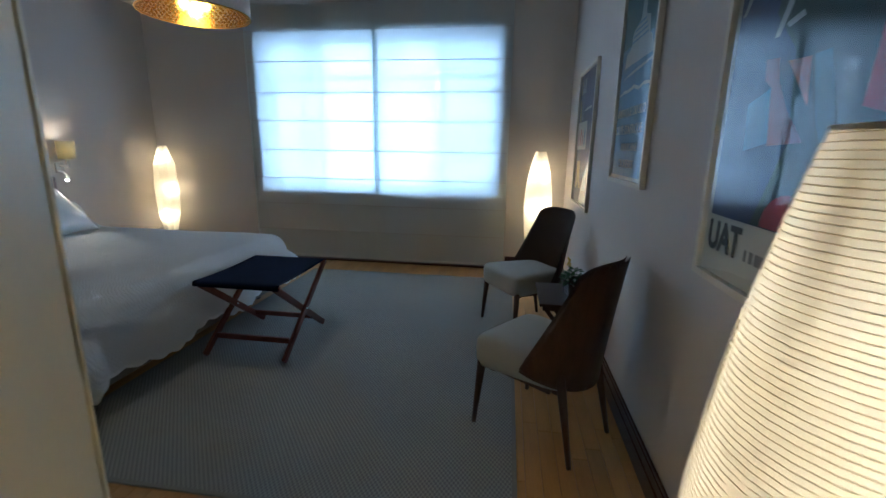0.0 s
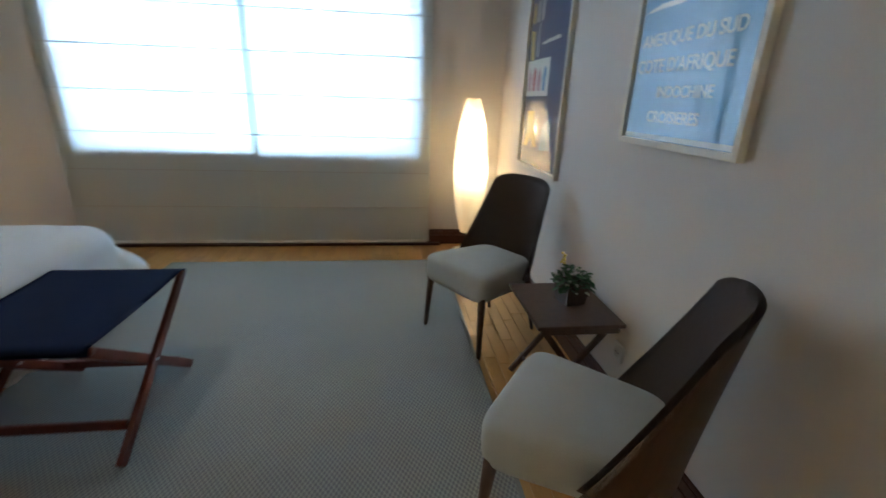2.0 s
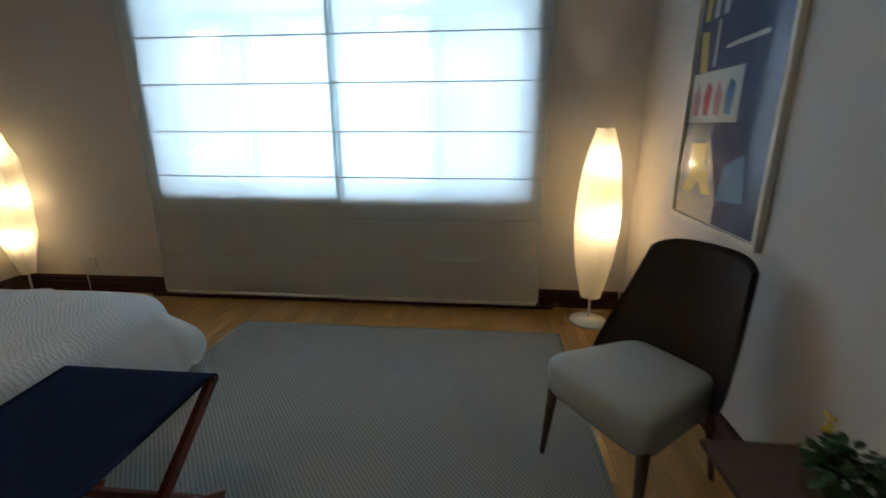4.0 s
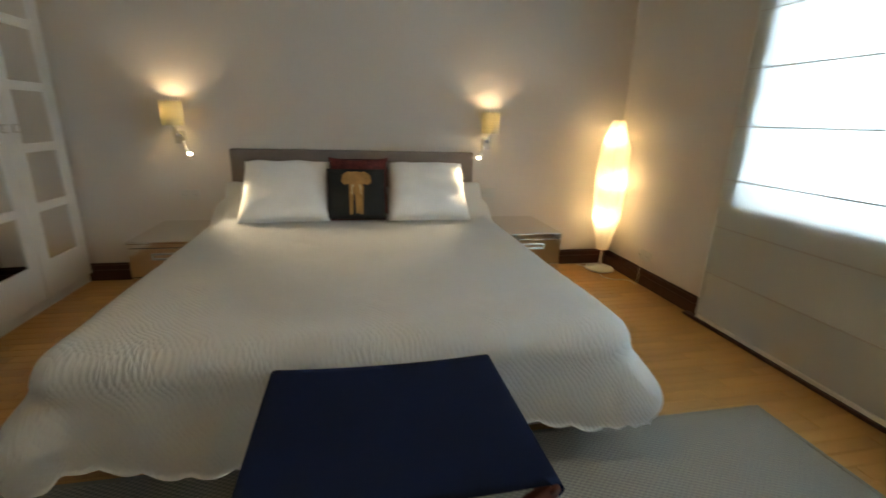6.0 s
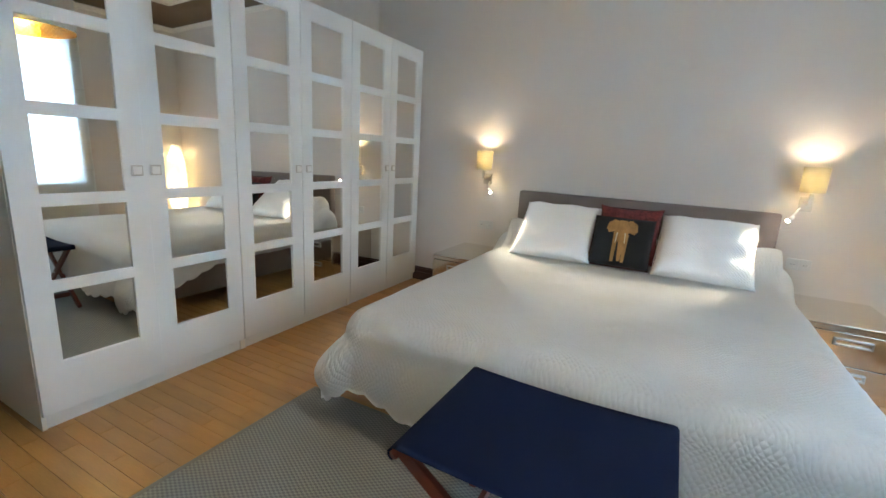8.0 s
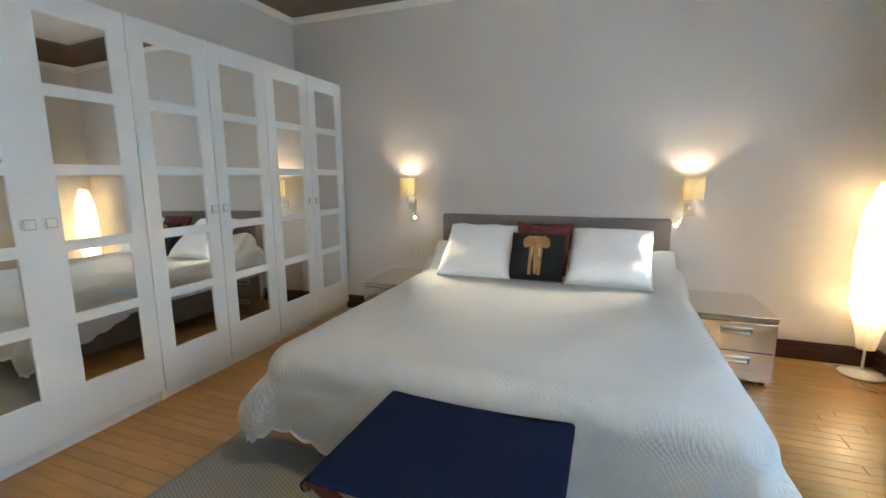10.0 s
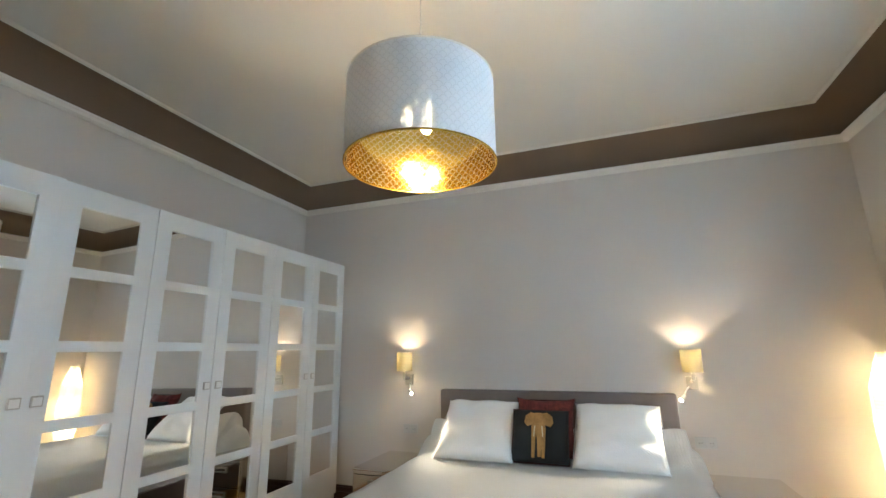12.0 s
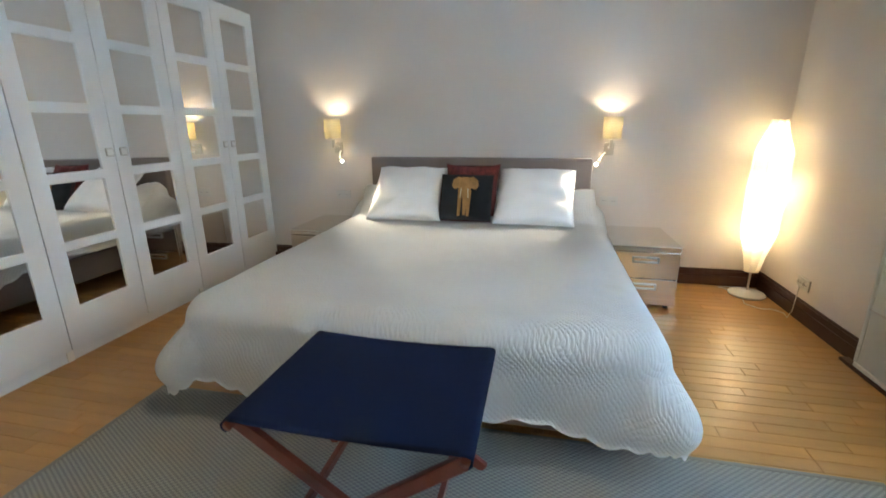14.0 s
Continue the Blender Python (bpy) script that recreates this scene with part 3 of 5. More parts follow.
# roman blinds
def roman_blind(x0, x1, y):
    t = thing("roman_blind", "sheer off-white roman blind let down over the window to the floor", "blind", pose((x0 + x1) / 2, y, 0), "roman blinds at the window")
    h = (x1 - x0) / 2
    zs = [0.065, 0.375, 0.69, 0.995, 1.318, 1.645, 1.955, 2.285, 2.60, 2.88]
    for a, c in zip(zs, zs[1:]):
        b = bmesh.new()
        nx, nz = 28, 6
        ph = random.uniform(0, 6)
        rows = []
        for j in range(nz + 1):
            v = j / nz
            rows.append([b.verts.new((-h + 2 * h * i / nx, 0.006 * math.sin(math.pi * v) * (0.7 + 0.3 * math.sin(i * 0.7 + ph)) - 0.002, a + (c - a) * v)) for i in range(nx + 1)])
        for r0, r1 in zip(rows, rows[1:]):
            for i in range(nx):
                b.faces.new((r0[i], r0[i + 1], r1[i + 1], r1[i]))
        part("fabric_panel", b, M_BLIND, t, "", True)
        part("rod_pocket", B(-h, h, -0.005, 0.004, c - 0.003, c + 0.004), M_SEAM, t)
    for s in (-1, 1):
        part("side_hem", B(s * h - 0.013, s * h + 0.013, -0.004, 0.0, zs[0], zs[-1]), M_BLIND, t)
    part("bottom_bar", B(-h, h, -0.011, 0.009, 0.042, 0.065, 0.004), M_BAR, t, "white bottom bar")
    part("head_rail", B(-h, h, -0.005, 0.08, 2.88, 2.91, 0.004), M_BAR, t, "white head rail")
    for x in (-0.55 * h, 0.55 * h):
        part("lift_cord", rod(bmesh.new(), (x, 0.012, 0.1), (x, 0.012, 2.88), 0.0015, seg=6), M_CORD, t)
    return t


roman_blind(1.345, 2.880, 4.375)
roman_blind(2.845, 4.330, 4.362)

# rug
RX0, RX1, RY0, RY1 = 2.23, 4.45, 0.745, 3.97
rug = thing("rug", "large grey flat-woven wool rug on the parquet", "rug", pose(0, 0, 0))
part("woven_field", B(RX0 + 0.02, RX1 - 0.02, RY0 + 0.02, RY1 - 0.02, 0.0, 0.010, 0.002), M_RUG, rug)
bm = bmesh.new()
for a in ((RX0, RX0 + 0.02, RY0, RY1), (RX1 - 0.02, RX1, RY0, RY1), (RX0 + 0.02, RX1 - 0.02, RY0, RY0 + 0.02), (RX0 + 0.02, RX1 - 0.02, RY1 - 0.02, RY1)):
    box(bm, *a, 0.0, 0.011, 0.003)
part("binding", bm, M_RUGEDGE, rug, "darker stitched binding")
RUGZ = 0.011

# ---- wardrobe: three double units with mirrored doors ----


def wardrobe_unit(x0, ajar=0.0):
    """Two-door unit, 1.05 m wide; x runs along its front, which looks to +y."""
    t = thing("wardrobe", "white lacquered two-door wardrobe with square mirror panes", "wardrobe", pose(x0, 0, 0), "wardrobe row along the wall")
    w, top = 1.05, 2.285
    for a in ((0, 0.018), (w - 0.018, w)):
        part("side_panel", B(a[0], a[1], S + 0.01, 0.006, 0, top), M_WSIDE, t)
    part("top_panel", B(0.018, w - 0.018, S + 0.01, 0.006, top - 0.02, top), M_WSIDE, t)
    part("bottom_panel", B(0.018, w - 0.018, S + 0.01, 0.006, 0.07, 0.09), M_WSIDE, t)
    part("back_panel", B(0.018, w - 0.018, S + 0.01, S + 0.016, 0.09, top - 0.02), M_WSIDE, t)
    part("plinth", B(0.018, w - 0.018, -0.02, -0.002, 0, 0.068), M_WHITE, t)
    for k in (0, 1):
        a, c = k * w / 2 + 0.0025, (k + 1) * w / 2 - 0.0025
        z0, z1, st, rl, ph = 0.075, 2.28, 0.099, 0.055, 0.325
        zp = 0.318
        edges = [z0] + [v for i in range(5) for v in (zp + i * (ph + rl), zp + i * (ph + rl) + ph)] + [z1]
        bm = grid_frame([a, a + st, c - st, c], edges, [(1, q) for q in (1, 3, 5, 7, 9)], 0.008, 0.030)
        d = part("door", bm, M_WHITE, t)
        for i in range(5):
            zz = zp + i * (ph + rl)
            pane = part("mirror_pane", B(a + st, c - st, 0.011, 0.019, zz, zz + ph), M_MIRROR, d, "square mirror pane")
            mid = Vector(((a + c) / 2, 0.015, zz + ph / 2))
            pane.matrix_basis = Matrix.Translation(mid) @ Matrix.Rotation(radians(-1.3 if ajar and k == 0 else 0.0), 4, "Z") @ Matrix.Rotation(radians(0.7), 4, "X") @ Matrix.Translation(-mid)
        hx = c - 0.045 if k == 0 else a + 0.045
        bm = B(hx - 0.026, hx + 0.026, 0.040, 0.048, 1.149, 1.201, 0.004)
        box(bm, hx - 0.010, hx + 0.010, 0.030, 0.041, 1.165, 1.185)
        part("handle", bm, M_NICKEL, d, "square nickel handle")
        part("handle_plate", B(hx - 0.019, hx + 0.019, 0.0485, 0.051, 1.156, 1.194, 0.001), M_BAR, d, "pale square plate on the handle")
        for z in (0.3, 1.0, 1.9):
            hz = a + 0.02 if k == 0 else c - 0.02
            part("hinge", B(hz - 0.01, hz + 0.01, -0.02, 0.0075, z, z + 0.04), M_CHROME, d)
        if k == 1 and ajar:
            # not quite shut: its free edge stands out a little
            d.matrix_basis = Matrix.Translation((c, 0.008, 0)) @ Matrix.Rotation(radians(-ajar), 4, "Z") @ Matrix.Translation((-c, -0.008, 0))
    return t


for i in range(3):
    wardrobe_unit(0.03 + 1.05 * i, 2.0 if i == 2 else 0.0)

# ---- bed ----
BY0, BY1, BL = 1.134, 3.054, 2.30
bed = thing("bed", "double bed with a low taupe felt headboard and dark base", "bed", pose(0, 0, 0))
part("headboard", B(0.012, 0.10, BY0, BY1, 0.06, 1.045, 0.018), M_TAUPE, bed, "taupe felt headboard", True)
bm = B(0.102, 0.132, BY0 + 0.02, BY1 - 0.02, 0.08, 0.30, 0.01)
box(bm, 0.132, BL - 0.06, BY0 + 0.02, BY0 + 0.06, 0.08, 0.30, 0.012)
box(bm, 0.132, BL - 0.06, BY1 - 0.06, BY1 - 0.02, 0.08, 0.30, 0.012)
box(bm, BL - 0.06, BL - 0.02, BY0 + 0.02, BY1 - 0.02, 0.08, 0.30, 0.012)
part("side_rail", bm, M_TAUPE, bed, "upholstered taupe rail")
part("slat_base", B(0.132, BL - 0.062, BY0 + 0.062, BY1 - 0.062, 0.20, 0.26), M_BEDFR, bed)
part("mattress", B(0.11, BL - 0.05, BY0 + 0.05, BY1 - 0.05, 0.262, 0.53, 0.04), M_LINEN, bed)
for x in (0.16, BL - 0.16):
    for y in (BY0 + 0.12, BY1 - 0.12):
        part("foot", rod(bmesh.new(), (x, y, 0.0105 if x > 2.3 else 0.0), (x, y, 0.082), 0.028, 0.034), M_BEDFR, bed)


def bedspread():
    """One quilted sheet over the bed: flat on top, hanging at three sides, with cone-shaped corners and a wavy hem."""
    b = bmesh.new()
    cy, w, L0, top, D = (BY0 + BY1) / 2, (BY1 - BY0) / 2 - 0.035, 0.125, 0.585, 0.47
    L = BL - 0.06 - L0
    ns, nt_ = 132, 118
    grid = []
    for i in range(nt_ + 1):
        t = (L + D) * i / nt_
        row = []
        for j in range(ns + 1):
            s = -(w + D) + 2 * (w + D) * j / ns
            sg = 1 if s >= 0 else -1
            ds, dt = max(0.0, abs(s) - w), max(0.0, t - L)
            d = math.hypot(ds, dt)
            th = math.atan2(ds, dt) if d else 0
            corner = math.sin(2 * th) if ds > 0 and dt > 0 else 0.0
            if d > 0:
                dmax = D / max(math.cos(th), math.sin(th))
                along = (t if ds > dt else s) * 9
                length = D + 0.075 * corner ** 2 + 0.020 * math.sin(along) + 0.022 * abs(math.sin(along * 2.6 + 1))
                if sg < 0 and ds > 0:
                    # drawn up along the wardrobe side, so that the rail shows
                    length *= 1 - 0.36 * min(1.0, max(0.0, (L - t) / 0.55)) ** 1.5
                d = d / dmax * length
            x, y = L0 + min(t, L), cy + sg * min(abs(s), w)
            rr = 0.15
            k = min(1.0, d / (rr * 1.57))
            out = rr * math.sin(k * math.pi / 2) if d else 0.0
            z = top - rr * (1 - math.cos(k * math.pi / 2))
            rest = max(0.0, d - rr * 1.57)
            fold = 0.5 + 0.5 * math.sin((t * 7.5 if ds > dt else s * 7.0) + 0.8 * sg)
            swell = math.sin(min(1.0, rest / 0.30) * 2.3)
            out += rest * (0.03 + 0.18 * fold * (1 - corner)) + swell * (0.018 + 0.125 * corner ** 1.3)
            z -= rest * (0.985 - 0.10 * corner)
            if d:
                x += math.cos(th) * out
                y += sg * math.sin(th) * out
            # pillows under the head end
            lump = math.exp(-((x - 0.22) / 0.15) ** 2) * (0.23 if abs(s) < w + 0.05 else 0.12)
            ends = 0.80 + 0.20 * math.cos(min(1, abs(y - cy) / w) * 2 * math.pi)
            z += lump * ends
            p = Vector((x * 3.1, y * 3.1, z * 3.1))
            z += 0.008 * noise.noise(p) + 0.003 * noise.noise(p * 5)
            # the sheet lies on the stool side freely, never below the floor
            row.append(b.verts.new((x, y, max(z, 0.03))))
        grid.append(row)
    for r0, r1 in zip(grid, grid[1:]):
        for j in range(ns):
            b.faces.new((r0[j], r0[j + 1], r1[j + 1], r1[j]))
    edge = [r[0].co.copy() for r in grid] + [v.co.copy() for v in grid[-1][1:-1]] + [r[-1].co.copy() for r in reversed(grid)]
    bmesh.ops.solidify(b, geom=list(b.faces), thickness=0.006)
    bmesh.ops.recalc_face_normals(b, faces=b.faces)
    t = thing("bedspread", "white quilted matelasse bedspread with a wavy hem over the bed", "bedspread", pose(0, 0, 0))
    part("cover", b, M_QUILT, t, "", True)
    part("edge_piping", tube(bmesh.new(), edge, 0.0022, 6), M_QUILT, t, "rolled white edge", True)
    return t


bedspread()


def cushion_mesh(w, h, th, puff=0.62, seg=26, wob=0.012, seed=0, pinch=0.055):
    """A stuffed cushion: x across, z up, thickness along y; corners drawn out."""
    b = bmesh.new()
    sides = []
    for sg in (1, -1):
        g = []
        for i in range(seg + 1):
            r = []
            for j in range(seg + 1):
                u, v = -1 + 2 * i / seg, -1 + 2 * j / seg
                f = max(0.0, (1 - u ** 4) * (1 - v ** 4)) ** puff
                pin = 1 - pinch * (1 - u * u) * abs(v) ** 3 - 0.0
                pin2 = 1 - pinch * (1 - v * v) * abs(u) ** 3
                nz = noise.noise(Vector((u * 2.2 + seed, v * 2.2, sg * 3.0)))
                y = sg * th / 2 * f * (1 + 0.25 * nz)
                r.append(b.verts.new((u * w / 2 * pin2, y, v * h / 2 * pin + wob * nz * f)))
            g.append(r)
        for r0, r1 in zip(g, g[1:]):
            for j in range(seg):
                q = (r0[j], r0[j + 1], r1[j + 1], r1[j])
                b.faces.new(q if sg < 0 else tuple(reversed(q)))
        sides.append(g)
    bmesh.ops.remove_doubles(b, verts=b.verts, dist=0.0008)
    bmesh.ops.recalc_face_normals(b, faces=b.faces)
    return b


def lean(x, y, z, tilt, turn=0):
    """Faces +x, leaning back by tilt degrees towards the headboard."""
    return Matrix.Translation((x, y, z)) @ Matrix.Rotation(radians(90 + turn), 4, "Z") @ Matrix.Rotation(radians(-tilt), 4, "X")


for k, (y, turn) in enumerate(((1.575, 2), (2.61, -2))):
    p = thing("pillow", "large white cotton pillow propped against the headboard", "pillow", lean(0.405, y, 0.776, 51, turn), "pillows on the bed")
    part("case", cushion_mesh(0.61, 0.59, 0.16, puff=0.5, seed=k * 5), M_QUILT, p, "", True)
    bm = bmesh.new()
    c = [(-0.30, -0.287), (0.30, -0.287), (0.30, 0.287), (-0.30, 0.287), (-0.30, -0.287)]
    part("hem", tube(bm, [(x * 1.005 * (1 - 0.03 * (k2 % 2)), 0, z * 1.0) for k2, (x, z) in enumerate(c)], 0.0035, 6), M_LINEN, p)
back = thing("cushion", "dark red patterned square cushion standing behind the front cushion", "cushion", lean(0.36, 2.10, 0.805, 25, 2))
part("cover", cushion_mesh(0.45, 0.45, 0.13, seed=9, pinch=0.11), M_CUSHR, back, "", True)
part("piping", tube(bmesh.new(), [(x, 0, z) for x, z in ((-0.205, -0.205), (0.205, -0.205), (0.21, 0.205), (-0.21, 0.205), (-0.205, -0.205))], 0.008, 6), M_CUSHE, back)
front = thing("cushion", "black square cushion with a tan embroidered motif and red border", "cushion", lean(0.51, 2.075, 0.765, 26, -1))
part("cover", cushion_mesh(0.42, 0.385, 0.13, puff=0.45, seed=12, pinch=0.04), M_CUSHB, front, "", True)
part("piping", tube(bmesh.new(), [(x, 0, z) for x, z in ((-0.203, -0.186), (0.203, -0.186), (0.203, 0.186), (-0.203, 0.186), (-0.203, -0.186))], 0.008, 6), M_CUSHE, front)


def motif(points, lift):
    """Stitched patch that follows the cushion's swell; its face looks to the cushion's front."""
    return flat([(x * 0.84, z * 1.12 + 0.008) for x, z in points], 0.012, Matrix.Translation((0, -lift, 0)))


ear = [(0.02, 0.115), (0.07, 0.125), (0.115, 0.10), (0.125, 0.06), (0.10, 0.035), (0.06, 0.045), (0.035, 0.02)]
part("patch", motif(ear, 0.078), M_TAN, front, "tan embroidered patch")
part("patch", motif([(-x, z) for x, z in reversed(ear)], 0.078), M_TAN, front, "tan embroidered patch")
part("patch", motif([(-0.03, 0.12), (0.03, 0.12), (0.045, 0.04), (0.03, -0.04), (0.022, -0.15), (-0.002, -0.15), (-0.012, -0.04), (-0.045, 0.04)], 0.086), M_TAN, front, "tan embroidered patch")
for s in (-1, 1):
    part("tusk", motif([(s * 0.030 + s * x, z) for x, z in ((-0.004, 0.035), (0.006, 0.035), (0.010, -0.03), (0.005, -0.03))], 0.0905), M_IVORY, front, "pale stitched tusk")
    part("patch", motif([(s * 0.042 + x, z) for x, z in ((-0.020, 0.04), (0.018, 0.03), (0.010, -0.155), (-0.013, -0.155))], 0.078), M_TAN, front, "tan embroidered patch")


# ---- nightstands ----
def nightstand(y0, y1, m=None):
    w = y1 - y0
    t = thing("nightstand", "mirrored glass nightstand with two drawers beside the bed", "nightstand", pose(0.03, y0, 0), "nightstands")
    d = 0.64
    bm = B(0, d - 0.022, 0, 0.012, 0.03, 0.468)
    box(bm, 0, d - 0.022, w - 0.012, w, 0.03, 0.468)
    box(bm, 0, 0.012, 0.012, w - 0.012, 0.03, 0.468)
    box(bm, 0.012, d - 0.024, 0.012, w - 0.012, 0.03, 0.045)
    part("body", bm, M_NSMIR, t)
    part("top", B(-0.004, d, -0.004, w + 0.004, 0.469, 0.481, 0.002), M_NSTOP, t, "pale glass top")
    for k, (z0, z1) in enumerate(((0.04, 0.235), (0.241, 0.436))):
        dr = part("drawer", B(d - 0.021, d - 0.003, 0.002, w - 0.002, z0, z1, 0.002), M_NSMIR, t)
        zc = z1 - 0.055
        bm = B(d - 0.002, d + 0.012, w / 2 - 0.085, w / 2 + 0.085, zc + 0.012, zc + 0.022, 0.002)
        box(bm, d - 0.002, d + 0.012, w / 2 - 0.085, w / 2 + 0.085, zc - 0.022, zc - 0.012, 0.002)
        for s in (-1, 1):
            box(bm, d - 0.002, d + 0.012, w / 2 + s * 0.085 - 0.005, w / 2 + s * 0.085 + 0.005, zc - 0.022, zc + 0.022, 0.002)
        part("handle", bm, M_NICKEL, dr, "brushed nickel bar handle")
    part("lip", B(d - 0.021, d - 0.003, 0.002, w - 0.002, 0.441, 0.467), M_NSMIR, t)
    for x in (0.05, d - 0.07):
        for y in (0.04, w - 0.04):
            part("foot", rod(bmesh.new(), (x, y, 0), (x, y, 0.031), 0.018), M_DARKH, t)
    return t


nightstand(3.18, 3.64)
nightstand(0.60, 1.06)


# ---- wall sconces with reading lights ----
def sconce(y, s):
    t = thing("wall_sconce", "lit nickel wall sconce with a cream drum shade and reading light", "wall lamp", pose(0, y, 0), "sconces beside the bed")
    part("backplate", B(0.001, 0.018, -0.04, 0.04, 1.07, 1.17, 0.004), M_NICKEL, t, "nickel backplate")
    bm = B(0.018, 0.125, -0.012, 0.012, 1.125, 1.145, 0.003)
    box(bm, 0.105, 0.125, -0.012, 0.012, 1.145, 1.20, 0.003)
    part("arm", bm, M_NICKEL, t, "nickel arm")
    bm = bmesh.new()
    prof = [(0.070, 1.205), (0.073, 1.375)]
    lathe(bm, prof, 40, (0.115, 0))
    lathe(bm, [(r - 0.002, z) for r, z in reversed(prof)], 40, (0.115, 0))
    sh = part("shade", bm, M_SCSH, t, "cream linen drum shade", True)
    for z in (1.206, 1.374):
        bm = lathe(bmesh.new(), [(0.0715, z - 0.002), (0.0745, z - 0.002), (0.0745, z + 0.002), (0.0715, z + 0.002)], 40, (0.115, 0))
        part("rim", bm, M_NICKEL, sh)
    part("socket", rod(bmesh.new(), (0.115, 0, 1.20), (0.115, 0, 1.24), 0.014), M_LAMPW, t)
    bm = bmesh.new()
    bmesh.ops.create_uvsphere(bm, u_segments=12, v_segments=8, radius=0.022, matrix=Matrix.Translation((0.115, 0, 1.268)))
    part("bulb", bm, M_BULB, t, "lit bulb", True)
    e = Vector((0.19, s * 0.095, 1.03))
    a = Vector((0.03, s * 0.03, 1.09))
    part("gooseneck", tube(bmesh.new(), [a, a.lerp(e, 0.35) + Vector((0.02, 0, 0.014)), a.lerp(e, 0.7) + Vector((0.018, 0, 0.010)), e], 0.006), M_CHROME, t, "bent chrome neck", True)
    dirn = Vector((0.35, s * 0.55, -0.6)).normalized()
    hd = part("reading_head", rod(bmesh.new(), e - dirn * 0.02, e + dirn * 0.025, 0.011, 0.014), M_CHROME, t, "small reading light", True)
    bm = bmesh.new()
    bmesh.ops.create_uvsphere(bm, u_segments=10, v_segments=6, radius=0.013, matrix=Matrix.Translation(e + dirn * 0.026))
    part("lens", bm, M_LED, hd, "lit lens", True)
    tip = e + dirn * 0.045 + Vector((0, y, 0))
    lamp("reading_lamp", "SPOT", READ_W, (1.0, 0.84, 0.58), look(tip, tip + Vector((0.60, s * 0.58, -0.40))), radius=0.02, spot=46)
    lamp("sconce_lamp", "POINT", SCONCE_W, WARM2, pose(0.115, y, 1.315), radius=0.02)
    return t


sconce(0.785, 1)
sconce(3.18, -1)


# ---- sockets ----
def socket(p, axis, gangs, label):
    t = thing("wall_socket", label, "socket", Matrix.Translation(p) @ Matrix.Rotation(radians(axis), 4, "Z"), "sockets")
    for g in range(gangs):
        x = (g - (gangs - 1) / 2) * 0.072
        f = part("plate", B(x - 0.036, x + 0.036, -0.010, 0.0, -0.04, 0.04, 0.003), M_PLASTIC, t)
        bm = lathe(bmesh.new(), [(0.0, 0.0), (0.021, 0.0), (0.021, 0.004), (0.024, 0.004)], 20)
        bmesh.ops.transform(bm, matrix=Matrix.Translation((x, -0.0102, 0)) @ Matrix.Rotation(radians(90), 4, "X"), verts=bm.verts)
        part("well", bm, M_PLASTIC, f)
        for s in (-1, 1):
            part("hole", rod(bmesh.new(), (x + s * 0.009, -0.0145, 0), (x + s * 0.009, -0.0105, 0), 0.0028, seg=8), M_DARKH, f)


socket((0, 0.80, 0.68), 90, 2, "white double wall socket over the nightstand")
socket((0, 3.22, 0.69), 90, 2, "white double wall socket over the nightstand")
socket((0.60, N, 0.25), 0, 2, "white double wall socket near the floor by the window")
socket((W, 2.0, 0.30), -90, 1, "white wall socket near the floor under the posters")
socket((3.42, S, 0.30), 180, 2, "white double wall socket beside the wardrobe")


